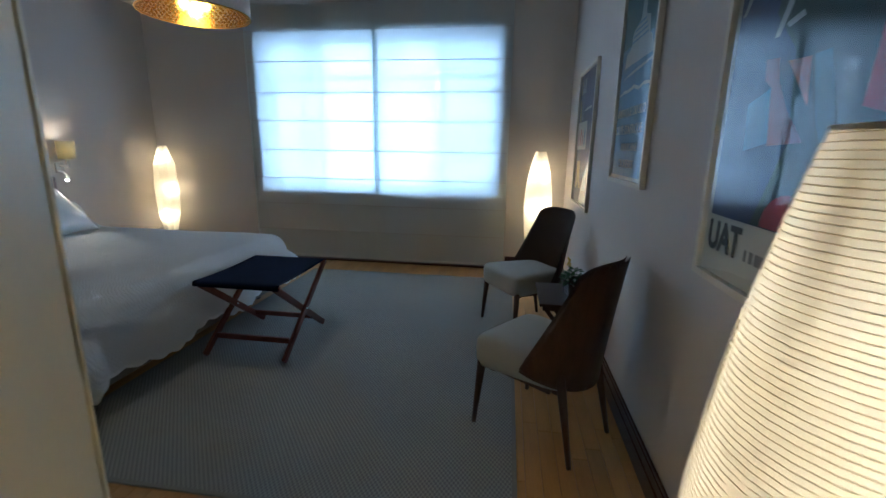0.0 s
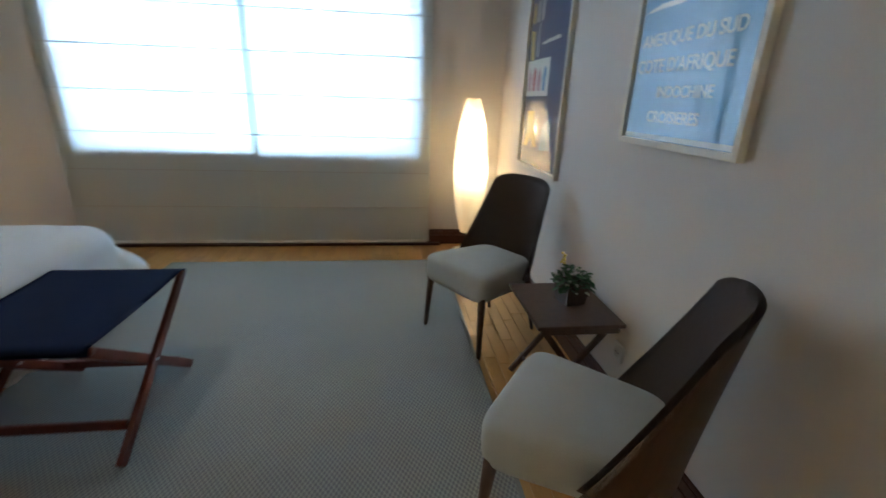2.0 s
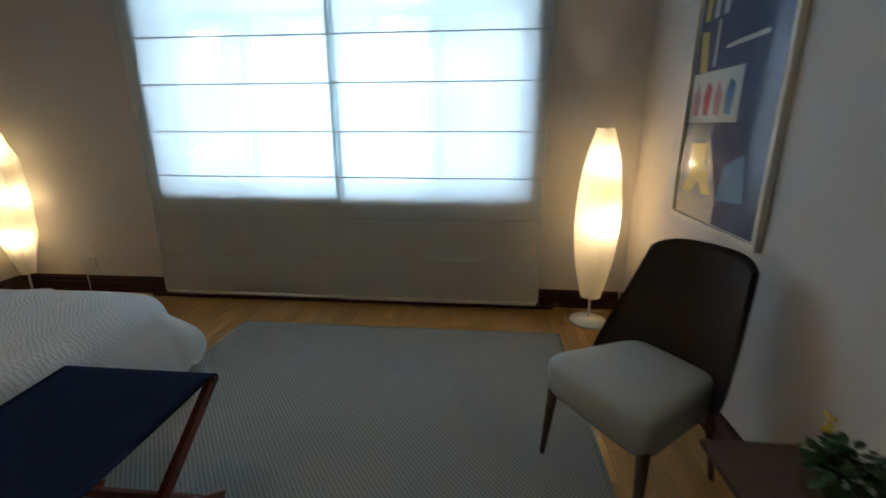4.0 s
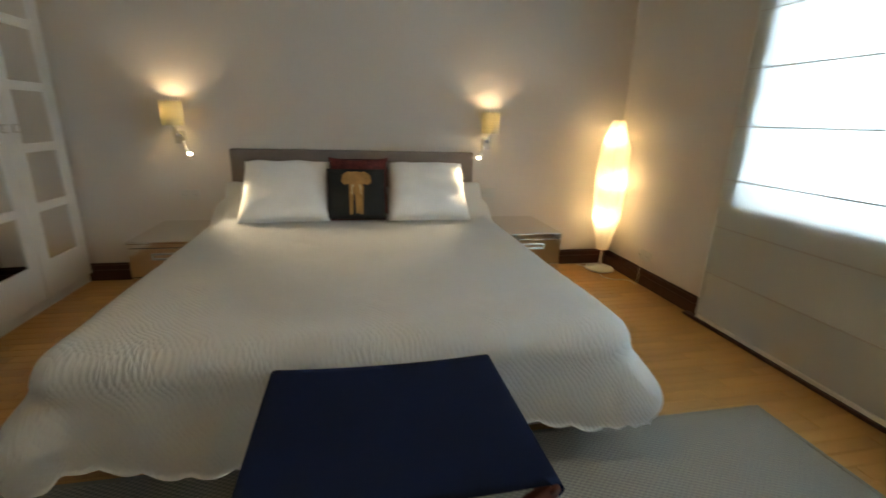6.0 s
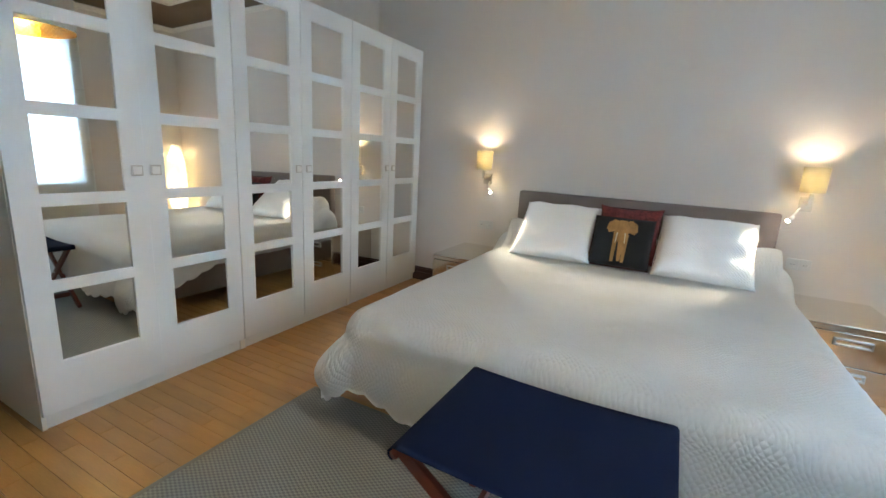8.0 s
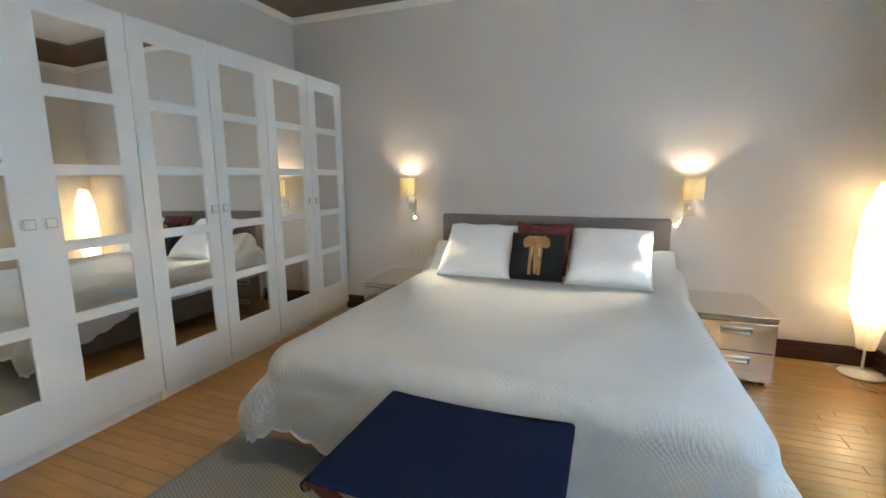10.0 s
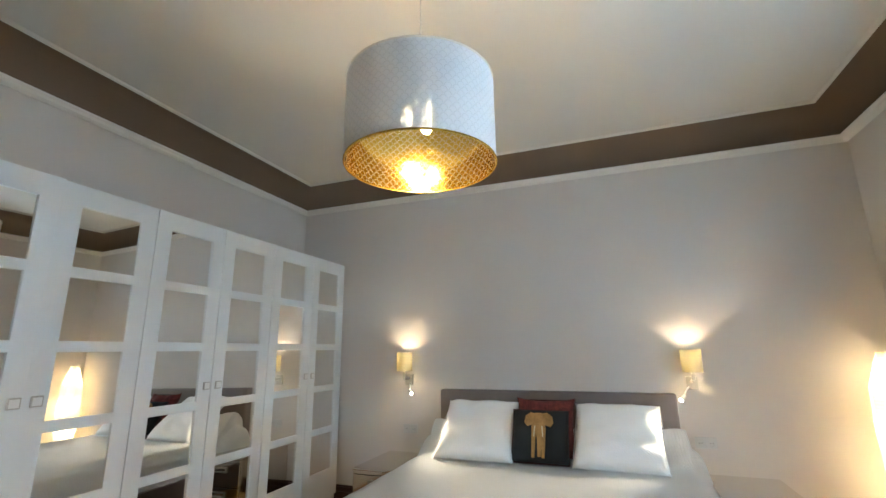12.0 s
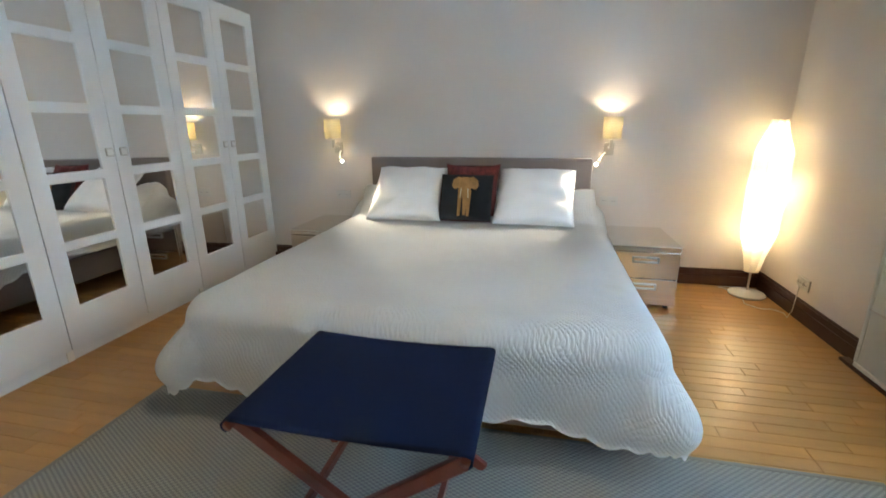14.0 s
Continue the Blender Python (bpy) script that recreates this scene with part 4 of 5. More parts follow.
# ---- paper floor lamps ----
def paper_lamp(m, watts, label, bulbs, z1=1.34, wide=0.094, faceted=False, tint=WARM, neck=0.052):
    """Paper shade on a thin stem: a smooth spiral-ribbed cigar, or eight flat gores on wire ribs. bulbs: (z, sideways x, sideways y)."""
    t = thing("floor_lamp", label, "floor lamp", m, "paper floor lamps")
    bm = lathe(bmesh.new(), [(0.0, 0.0), (0.125, 0.0), (0.13, 0.006), (0.125, 0.018), (0.03, 0.026), (0.014, 0.04), (0.0, 0.04)], 36)
    part("base", bm, M_LAMPW, t, "round white enamel base", True)
    part("stem", rod(bmesh.new(), (0, 0, 0.03), (0, 0, z1 - 0.08), 0.008), M_LAMPW, t, "", True)
    z0 = 0.20
    knots = ((0.0, 0.052), (0.06, 0.066), (0.28, 0.122), (0.52, 0.136), (0.80, 0.122), (0.93, 0.074), (1.0, 0.050))

    def rad(v):
        if not faceted:
            return neck + wide * math.sin(math.pi * min(1, v * 0.96 + 0.035)) ** 0.85
        for (v0, r0), (v1, r1) in zip(knots, knots[1:]):
            if v <= v1:
                k = (v - v0) / (v1 - v0)
                return r0 + (r1 - r0) * (k * 0.6 + 0.4 * k * k * (3 - 2 * k))
        return knots[-1][1]

    seg = 40
    n = 100
    bm = bmesh.new()
    rings = []
    for i in range(n + 1):
        v = i / n
        z = z0 + (z1 - z0) * v
        r = rad(v) - (0.001 if i % 2 else 0.0)
        ring = []
        for k in range(seg):
            a = 2 * math.pi * k / seg
            if faceted:
                q = r * math.cos(math.pi / 8) / math.cos((a % (math.pi / 4)) - math.pi / 8) * (1 - 0.03 * math.sin((a % (math.pi / 4)) * 4))
            else:
                q = r * (1 + 0.012 * math.cos(a * 8))
            q += 0.004 * noise.noise(Vector((math.cos(a) * 1.5, math.sin(a) * 1.5, z * 6)))
            ring.append(bm.verts.new((q * math.cos(a), q * math.sin(a), z)))
        rings.append(ring)
    for a, b in zip(rings, rings[1:]):
        for k in range(seg):
            bm.faces.new((a[k], a[(k + 1) % seg], b[(k + 1) % seg], b[k]))
    sh = part("shade", bm, M_PAPER, t, "pleated white paper shade in flat gores" if faceted else "ribbed white rice paper shade", not faceted)
    for v in (0.0, 1.0):
        r, z = rad(v), z0 + (z1 - z0) * v
        bm = lathe(bmesh.new(), [(r - 0.003, z - 0.003), (r + 0.002, z - 0.003), (r + 0.002, z + 0.003), (r - 0.003, z + 0.003)], seg)
        part("hoop", bm, M_RIB, sh)
    if not faceted:
        turns = 140
        hel = []
        for i in range(turns * 30 + 1):
            v = i / (turns * 30)
            a = 2 * math.pi * v * turns
            hel.append(((rad(v) + 0.0012) * math.cos(a), (rad(v) + 0.0012) * math.sin(a), z0 + (z1 - z0) * v))
        part("spiral_rib", tube(bmesh.new(), hel, 0.0007, 4), M_RIB, sh, "thin spiral rib round the paper")
    for k in range(8):
        a = 2 * math.pi * k / 8
        pts = [((rad(v) - 0.006) * math.cos(a), (rad(v) - 0.006) * math.sin(a), z0 + (z1 - z0) * v) for v in [i / 14 for i in range(15)]]
        part("rib", tube(bmesh.new(), pts, 0.0016, 5), M_RIB, sh)
    for z, dx, dy in bulbs:
        d = m.to_3x3().inverted() @ Vector((dx, dy, 0)).normalized()
        bm = rod(bmesh.new(), d * 0.006 + Vector((0, 0, z - 0.05)), d * 0.035 + Vector((0, 0, z - 0.05)), 0.006)
        rod(bm, d * 0.035 + Vector((0, 0, z - 0.06)), d * 0.035 + Vector((0, 0, z - 0.02)), 0.013)
        part("socket", bm, M_LAMPW, t)
        bm = bmesh.new()
        bmesh.ops.create_uvsphere(bm, u_segments=12, v_segments=8, radius=0.024, matrix=Matrix.Translation(d * 0.035 + Vector((0, 0, z + 0.01))))
        part("bulb", bm, M_BULB, t, "lit bulb", True)
        lamp("paper_lamp_bulb", "POINT", watts, tint, Matrix.Translation(m @ (d * (0.064 if faceted else 0.078) + Vector((0, 0, z + 0.012)))), radius=0.018)
    return t


LAMP_L = pose(0.198, 4.30, 0.0, 0, 0, 10)
LAMP_R = pose(4.685, 4.20, 0.0)
LAMP_D = pose(4.757, -0.10, 0.0, 0, 0, 20)
paper_lamp(LAMP_L, PAPER_W * 0.6, "tall lit paper floor lamp, gored shade, in the bedside corner", ((0.50, 0.4, -1.0), (0.82, 1.0, 0.0), (1.19, 0.4, -1.0)), faceted=True)
paper_lamp(LAMP_R, PAPER_W * 1.3, "tall lit rice paper floor lamp in the corner by the window", ((0.74, 0.5, -1.0), (1.12, 0.5, -1.0)))
paper_lamp(LAMP_D, PAPER_W * 0.75, "tall lit rice paper floor lamp just inside the door", ((0.40, 1.0, 0.4), (0.74, 1.0, 0.2), (1.08, 1.0, 0.3)), 1.385, 0.085, tint=(1.0, 0.84, 0.62), neck=0.085)


def cable(pts, label):
    tagged(part("lamp_cable", tube(bmesh.new(), pts, 0.0035, 6), M_CORD, None, "", True), label, "cable")


cable([(0.34, 4.22, 0.006), (0.42, 4.20, 0.005), (0.50, 4.27, 0.005), (0.50, 4.36, 0.005), (0.56, 4.40, 0.006), (0.64, 4.38, 0.006), (0.60, 4.425, 0.05), (0.58, 4.44, 0.14), (0.58, 4.446, 0.22)], "white lamp cable curling over the floor to a socket")
cable([(0.14, 4.20, 0.006), (0.07, 4.14, 0.006), (0.05, 4.22, 0.006), (0.06, 4.34, 0.006), (0.12, 4.41, 0.006)], "white lamp cable loop behind the lamp base")
cable([(4.60, 4.16, 0.006), (4.52, 4.20, 0.006), (4.58, 4.32, 0.006), (4.74, 4.38, 0.006), (4.86, 4.36, 0.006), (4.93, 4.20, 0.006)], "white lamp cable curling over the floor")

# ---- pendant lamp ----
PX, PY, PZ = 2.50, 1.98, 2.10
pen = thing("pendant_lamp", "lit drum pendant, pierced white metal with a brass lining", "pendant lamp", pose(PX, PY, PZ))
seg = 72


def drum(r, z0, z1, flip):
    b = bmesh.new()
    rings = [[b.verts.new((r * math.cos(2 * math.pi * k / seg), r * math.sin(2 * math.pi * k / seg), z0 + (z1 - z0) * i / 6)) for k in range(seg)] for i in range(7)]
    for a, c in zip(rings, rings[1:]):
        for k in range(seg):
            q = (a[k], a[(k + 1) % seg], c[(k + 1) % seg], c[k])
            b.faces.new(tuple(reversed(q)) if flip else q)
    return b


part("shade", drum(0.298, 0.0, 0.35, False), M_PENDO, pen, "smooth white metal drum pierced with scale arcs", True)
part("lining", drum(0.2965, 0.001, 0.349, True), M_PENDI, pen, "polished brass lining", True)
for z in (0.0, 0.35):
    bm = lathe(bmesh.new(), [(0.2945, z - 0.003), (0.3005, z - 0.003), (0.3005, z + 0.003), (0.2945, z + 0.003), (0.2945, z - 0.003)], seg)
    part("rim", bm, M_PENDR if z == 0.0 else M_LAMPW, pen)
for k in range(3):
    a = 2 * math.pi * k / 3 + 0.4
    part("spoke", rod(bmesh.new(), (0.02 * math.cos(a), 0.02 * math.sin(a), 0.33), (0.29 * math.cos(a), 0.29 * math.sin(a), 0.345), 0.003, seg=6), M_NICKEL, pen)
part("cord", rod(bmesh.new(), (0, 0, 0.30), (0, 0, ZCEIL - PZ - 0.03), 0.003, seg=8), M_CORD, pen)
part("canopy", lathe(bmesh.new(), [(0.0, ZCEIL - PZ - 0.045), (0.03, ZCEIL - PZ - 0.04), (0.05, ZCEIL - PZ - 0.002), (0.0, ZCEIL - PZ - 0.002)], 24), M_LAMPW, pen, "", True)
part("lamp_holder", rod(bmesh.new(), (0, 0, 0.27), (0, 0, 0.33), 0.02), M_LAMPW, pen)
for k in range(3):
    a = 2 * math.pi * k / 3 + 1.0
    c, q = math.cos(a), math.sin(a)
    part("lamp_arm", rod(bmesh.new(), (0, 0, 0.275), (0.055 * c, 0.055 * q, 0.255), 0.009), M_LAMPW, pen)
    bm = lathe(bmesh.new(), [(0.0, 0.165), (0.014, 0.168), (0.024, 0.185), (0.025, 0.205), (0.018, 0.232), (0.012, 0.252)], 14, (0.055 * c, 0.055 * q))
    part("bulb", bm, M_PBULB, pen, "lit bulb", True)
lamp("pendant_bulb", "POINT", PENDANT_W, WARM2, pose(PX, PY, PZ + 0.155), radius=0.025)

# ---- folding stool ----
st = thing("folding_stool", "folding luggage stool with navy canvas top and mahogany cross legs", "stool", pose(2.72, 2.145, RUGZ))
sx, sy, sh = 0.287, 0.342, 0.515
for s in (-1, 1):
    for d in (-1, 1):
        x = s * (sx - (0.012 if d > 0 else 0.038))
        bm = beam(bmesh.new(), (x, -d * sy * 0.98, 0.004), (x, d * sy, sh - 0.02), 0.022, 0.042, (0, 1, 0), 0.004)
        part("leg", bm, M_MAHOG, st)
    part("pivot", rod(bmesh.new(), (s * (sx + 0.004), 0, sh / 2 - 0.01), (s * (sx - 0.055), 0, sh / 2 - 0.01), 0.006), M_CHROME, st)
for d in (-1, 1):
    part("top_rail", rod(bmesh.new(), (-sx + 0.001, d * sy, sh - 0.018), (sx - 0.001, d * sy, sh - 0.018), 0.014, seg=14), M_MAHOG, st, "", True)
    y = d * sy * 0.64
    part("stretcher", beam(bmesh.new(), (-sx + 0.03, y, 0.098), (sx - 0.03, y, 0.098), 0.02, 0.036, (0, 0, 1), 0.004), M_MAHOG, st)
bm = bmesh.new()
rows = []
nx, ny = 20, 26
for j in range(ny + 1):
    v = -1 + 2 * j / ny
    sag = -0.010 * (1 - v * v)
    rows.append([bm.verts.new((sx * 1.0 * (-1 + 2 * i / nx) * (1 - 0.012 * (1 - v * v)), v * (sy + 0.004), sh + 0.002 + sag)) for i in range(nx + 1)])
for d, row in ((-1, rows[0]), (1, rows[-1])):
    last = row
    for k in range(1, 6):
        a = k * math.pi / 5
        cur = [bm.verts.new((p.co.x, d * (sy + 0.004 + 0.018 * math.sin(a)), sh + 0.002 - 0.019 * (1 - math.cos(a)))) for p in row]
        for i in range(nx):
            bm.faces.new((last[i], last[i + 1], cur[i + 1], cur[i]))
        last = cur
for r0, r1 in zip(rows, rows[1:]):
    for i in range(nx):
        bm.faces.new((r0[i], r0[i + 1], r1[i + 1], r1[i]))
bmesh.ops.solidify(bm, geom=list(bm.faces), thickness=0.003)
bmesh.ops.recalc_face_normals(bm, faces=bm.faces)
part("canvas", bm, M_NAVY, st, "navy canvas sling", True)


# ---- chairs ----
def chair(m):
    """Shell-back chair; the front looks to -y of its own frame."""
    t = thing("side_chair", "dark walnut shell-back chair with pale grey upholstered seat", "chair", m, "chairs beside the small table")
    fw, bw, d = 0.235, 0.185, 0.245
    legs = (((-fw, -d), 1), ((fw, -d), 1), ((-bw, d + 0.02), 0), ((bw, d + 0.02), 0))
    for (x, y), f in legs:
        tx, ty = x * 0.90, (y * 0.90 if f else d * 0.72)
        part("leg", rod(bmesh.new(), (x, y, 0.0), (tx, ty, 0.375 if f else 0.42), 0.011, 0.023, 14), M_WALNUT, t, "", True)
    bm = bmesh.new()
    box(bm, -fw * 0.80, fw * 0.80, -d * 0.80, -d * 0.80 + 0.03, 0.300, 0.335, 0.004)
    box(bm, -bw * 0.85, bw * 0.85, d * 0.56, d * 0.56 + 0.03, 0.300, 0.335, 0.004)
    for s in (-1, 1):
        box(bm, s * 0.165 - 0.012, s * 0.165 + 0.012, -d * 0.80 + 0.03, d * 0.56, 0.300, 0.335, 0.004)
    part("seat_frame", bm, M_WALNUT, t)
    # padded seat, wider in front, with rounded edges
    bm = bmesh.new()
    n = 40
    outline = []
    for k in range(n):
        a = 2 * math.pi * k / n
        c, s = math.cos(a), math.sin(a)
        px = abs(c) ** 0.30 * (1 if c > 0 else -1)
        py = abs(s) ** 0.30 * (1 if s > 0 else -1)
        wv = 0.255 - 0.07 * (py + 1) / 2
        outline.append((px * wv, py * 0.24 - 0.03))
    lv = ((0.90, 0.325), (0.965, 0.332), (1.0, 0.36), (1.008, 0.40), (1.008, 0.435), (0.995, 0.456), (0.95, 0.471), (0.85, 0.480), (0.6, 0.487), (0.3, 0.490))
    rings = [[bm.verts.new((x * f, (y + 0.02) * f - 0.02, z)) for x, y in outline] for f, z in lv]
    for a, b in zip(rings, rings[1:]):
        for k in range(n):
            bm.faces.new((a[k], a[(k + 1) % n], b[(k + 1) % n], b[k]))
    bm.faces.new(list(reversed(rings[0])))
    bm.faces.new(rings[-1])
    part("seat", bm, M_SEAT, t, "pale grey upholstered seat", True)

    # bent shell back: wraps round the seat, low at the sides, rounded top
    def shell(off, material, label, name):
        b = bmesh.new()
        nu, nv = 26, 18
        g = []
        for i in range(nu + 1):
            u = -1 + 2 * i / nu
            row = []
            for j in range(nv + 1):
                v = j / nv
                ztop = 0.920 - 0.045 * abs(u) ** 4.0
                zbot = 0.325 + 0.085 * abs(u) ** 2.5
                z = zbot + (ztop - zbot) * v
                half = (0.280 - 0.075 * v) * (1 - 0.05 * max(0.0, 1 - v / 0.25) ** 2)
                ang = u * radians(58 - 14 * v)
                x = half * math.sin(ang) / math.sin(radians(58 - 14 * v))
                dep = 0.215 * (1 - v * 0.45) * (1 - math.cos(ang)) / (1 - math.cos(radians(58)))
                y = 0.245 + 0.075 * v ** 1.2 - dep * 1.0
                nrm = Vector((math.sin(ang), math.cos(ang), -0.2)).normalized()
                p = Vector((x, y, z)) + nrm * off
                row.append(b.verts.new(p))
            g.append(row)
        # round off the upper corners by drawing the outermost columns in
        for r0, r1 in zip(g, g[1:]):
            for j in range(nv):
                b.faces.new((r0[j], r0[j + 1], r1[j + 1], r1[j]))
        bmesh.ops.solidify(b, geom=list(b.faces), thickness=0.012 if name == "backrest" else 0.008)
        bmesh.ops.recalc_face_normals(b, faces=b.faces)
        return part(name, b, material, t, label, True)

    shell(0.012, M_WALNUT, "bent dark walnut shell", "backrest")
    shell(-0.006, M_INNER, "brown padded inner back", "back_pad")
    return t


def facing(x, y, fx, fy):
    return pose(x, y, 0.0, 0, 0, math.degrees(math.atan2(fx, -fy)))


chair(facing(4.53, 2.765, -0.84, -0.54) @ Matrix.Translation((0, 0, 0.0)))
chair(facing(4.575, 1.445, -0.80, 0.60))

# ---- small table with a plant ----
tb = thing("side_table", "small dark wood folding side table between the chairs", "table", pose(4.765, 2.16, 0))
part("tabletop", B(-0.19, 0.19, -0.225, 0.225, 0.452, 0.470, 0.005), M_WALNUT, tb)
for s in (-1, 1):
    part("apron", B(-0.17, 0.17, s * 0.205 - 0.009, s * 0.205 + 0.009, 0.425, 0.4515, 0.002), M_WALNUT, tb)
    for d in (-1, 1):
        y = s * (0.185 - (0.022 if d > 0 else 0.0))
        part("leg", beam(bmesh.new(), (-d * 0.165, y, 0.004), (d * 0.15, y, 0.43), 0.018, 0.026, (1, 0, 0), 0.003), M_WALNUT, tb)
for d in (-1, 1):
    part("stretcher", rod(bmesh.new(), (d * 0.105, -0.19, 0.085), (d * 0.105, 0.19, 0.085), 0.008), M_WALNUT, tb)
part("crossbar", rod(bmesh.new(), (0.0, -0.19, 0.215), (0.0, 0.19, 0.215), 0.007), M_WALNUT, tb)

plant = thing("potted_plant", "small green plant with a yellow bloom in a brown pot", "plant", pose(4.80, 2.17, 0.471, 0, 0, 12) @ Matrix.Scale(0.86, 4))
bm = bmesh.new()
for (w0, z0), (w1, z1) in (((0.055, 0.0), (0.068, 0.115)),):
    a = [bm.verts.new((x * w0, y * w0, z0)) for x, y in ((-1, -1), (1, -1), (1, 1), (-1, 1))]
    b = [bm.verts.new((x * w1, y * w1, z1)) for x, y in ((-1, -1), (1, -1), (1, 1), (-1, 1))]
    c = [bm.verts.new((x * (w1 - 0.007), y * (w1 - 0.007), z1)) for x, y in ((-1, -1), (1, -1), (1, 1), (-1, 1))]
    e = [bm.verts.new((x * (w1 - 0.012), y * (w1 - 0.012), z1 - 0.03)) for x, y in ((-1, -1), (1, -1), (1, 1), (-1, 1))]
    bm.faces.new(list(reversed(a)))
    for p, q in ((a, b), (b, c), (c, e)):
        for k in range(4):
            bm.faces.new((p[k], p[(k + 1) % 4], q[(k + 1) % 4], q[k]))
part("pot", bm, M_POT, plant, "square brown glazed pot")
part("soil", B(-0.056, 0.056, -0.056, 0.056, 0.07, 0.095), M_SOIL, plant)


def leaves(count, material, name, size, spread, seed, zlo, zhi):
    rnd = random.Random(seed)
    b = bmesh.new()
    for _ in range(count):
        a, r = rnd.uniform(0, 6.28), spread * math.sqrt(rnd.random())
        z = rnd.uniform(zlo, zhi) * (1 - 0.35 * r / spread)
        l, w = size * rnd.uniform(0.7, 1.3), size * rnd.uniform(0.25, 0.4)
        m = Matrix.Translation((r * math.cos(a), r * math.sin(a), z)) @ Matrix.Rotation(a + rnd.uniform(-0.7, 0.7), 4, "Z") @ Matrix.Rotation(rnd.uniform(-0.9, 0.5), 4, "Y") @ Matrix.Rotation(rnd.uniform(-0.5, 0.5), 4, "X")
        v = [b.verts.new(m @ Vector(p)) for p in ((0, 0, 0), (l * 0.35, w, 0.004), (l * 0.75, w * 0.8, 0.0), (l, 0, -0.008), (l * 0.75, -w * 0.8, 0.0), (l * 0.35, -w, 0.004), (l * 0.5, 0, -0.005))]
        for k in range(6):
            b.faces.new((v[k], v[(k + 1) % 6], v[6]))
    return tagged(part(name, b, material, plant, "", True), "", "", "", "stuff")


leaves(95, M_LEAF, "foliage", 0.042, 0.085, 3, 0.12, 0.21)
leaves(26, M_LEAFW, "pale_leaves", 0.03, 0.09, 5, 0.12, 0.21)
bm = bmesh.new()
for k in range(9):
    rnd = random.Random(k)
    bmesh.ops.create_icosphere(bm, subdivisions=1, radius=0.009, matrix=Matrix.Translation((-0.03 + rnd.uniform(-0.012, 0.012), 0.05 + rnd.uniform(-0.012, 0.012), 0.20 + k * 0.007)))
part("bloom", bm, M_BLOOM, plant, "small yellow bloom")
for k in range(7):
    a = k * 0.9
    part("stem", tube(bmesh.new(), [(0.01 * math.cos(a), 0.01 * math.sin(a), 0.09), (0.03 * math.cos(a), 0.03 * math.sin(a), 0.14), (0.055 * math.cos(a), 0.055 * math.sin(a), 0.175)], 0.0018, 5), M_LEAF, plant)


# ---- framed posters on the east wall; their own x runs from far to near, z up ----
def poster(y_far, y_near, z0, z1, label, fw=0.022, back=M_PRNT_B):
    w, h = y_far - y_near, z1 - z0
    m = Matrix.Translation((W, y_far, z0)) @ Matrix.Rotation(radians(-90), 4, "Z")
    t = thing("poster", label, "poster", m, "framed travel posters")
    bm = bmesh.new()
    for a in ((0, fw, 0, h), (w - fw, w, 0, h), (fw, w - fw, 0, fw), (fw, w - fw, h - fw, h)):
        box(bm, a[0], a[1], -0.028, -0.001, a[2], a[3], 0.002)
    part("frame", bm, M_FRAMEW, t, "pale wooden frame")
    part("print", B(fw, w - fw, -0.010, -0.004, fw, h - fw), back, t)
    part("glass", sheet(fw, w - fw, -0.020, fw, h - fw), M_PGLASS, t)
    return t, w, h


def ink(t, points, material, lvl=0):
    part("printed_shape", flat(points, 0.0005, Matrix.Translation((0, -0.0112 - 0.0006 * lvl, 0))), material, t)


def say(t, text, x, z, size, material, lvl=3):
    words(text, size, material, t, Matrix.Translation((x, -0.0112 - 0.0006 * lvl, z)) @ Matrix.Rotation(radians(90), 4, "X"))


def rect(x0, x1, z0, z1):
    return [(x0, z0), (x1, z0), (x1, z1), (x0, z1)]


t, w, h = poster(0.90, 0.065, 0.985, 2.14, "framed airline travel poster, navy with pink and orange shapes", back=M_PRNT_W)
ink(t, rect(0.045, w - 0.045, 0.195, h - 0.045), M_PRNT_B)
ink(t, [(0.23, 0.70), (0.33, 0.60), (0.36, 0.40), (0.26, 0.197), (w - 0.05, 0.197), (w - 0.05, h - 0.05), (0.30, h - 0.05)], M_PRNT_K, 1)
ink(t, [(0.16, 0.50), (0.26, 0.53), (0.28, 0.40), (0.17, 0.38)], M_PRNT_S, 1)
ink(t, [(0.215, 0.60), (0.27, 0.595), (0.285, 0.54), (0.33, 0.477), (0.41, 0.398), (0.28, 0.392), (0.255, 0.53), (0.225, 0.55)], M_PRNT_P, 2)
ink(t, [(0.31, 0.581), (0.388, 0.577), (0.404, 0.474)], M_PRNT_O, 2)
ink(t, [(0.40, 0.578), (0.45, 0.58), (0.50, 0.44), (0.47, 0.39), (0.44, 0.44)], M_PRNT_T, 2)
ink(t, [(0.40 - 0.095 * math.cos(math.pi * k / 12), 0.198 + 0.085 * math.sin(math.pi * k / 12)) for k in range(13)], M_PRNT_R, 2)
ink(t, [(0.56, 0.46), (w - 0.05, 0.40), (w - 0.05, 0.95), (0.60, 0.90)], M_PRNT_R, 2)
ink(t, [(0.235, 0.645), (0.255, 0.645), (0.33, 0.77), (0.30, 0.78)], M_PRNT_G, 3)
ink(t, [(0.275, 0.668), (0.335, 0.682), (0.345, 0.668), (0.29, 0.656)], M_PRNT_G, 3)
ink(t, [(0.30, 0.72), (0.39, 0.735), (0.39, 0.75), (0.31, 0.735)], M_PRNT_G, 3)
ink(t, [(0.06, 0.735), (0.075, 0.735), (0.16, 0.85), (0.25, 0.875), (0.25, 0.895), (0.14, 0.87)], M_PRNT_G, 3)
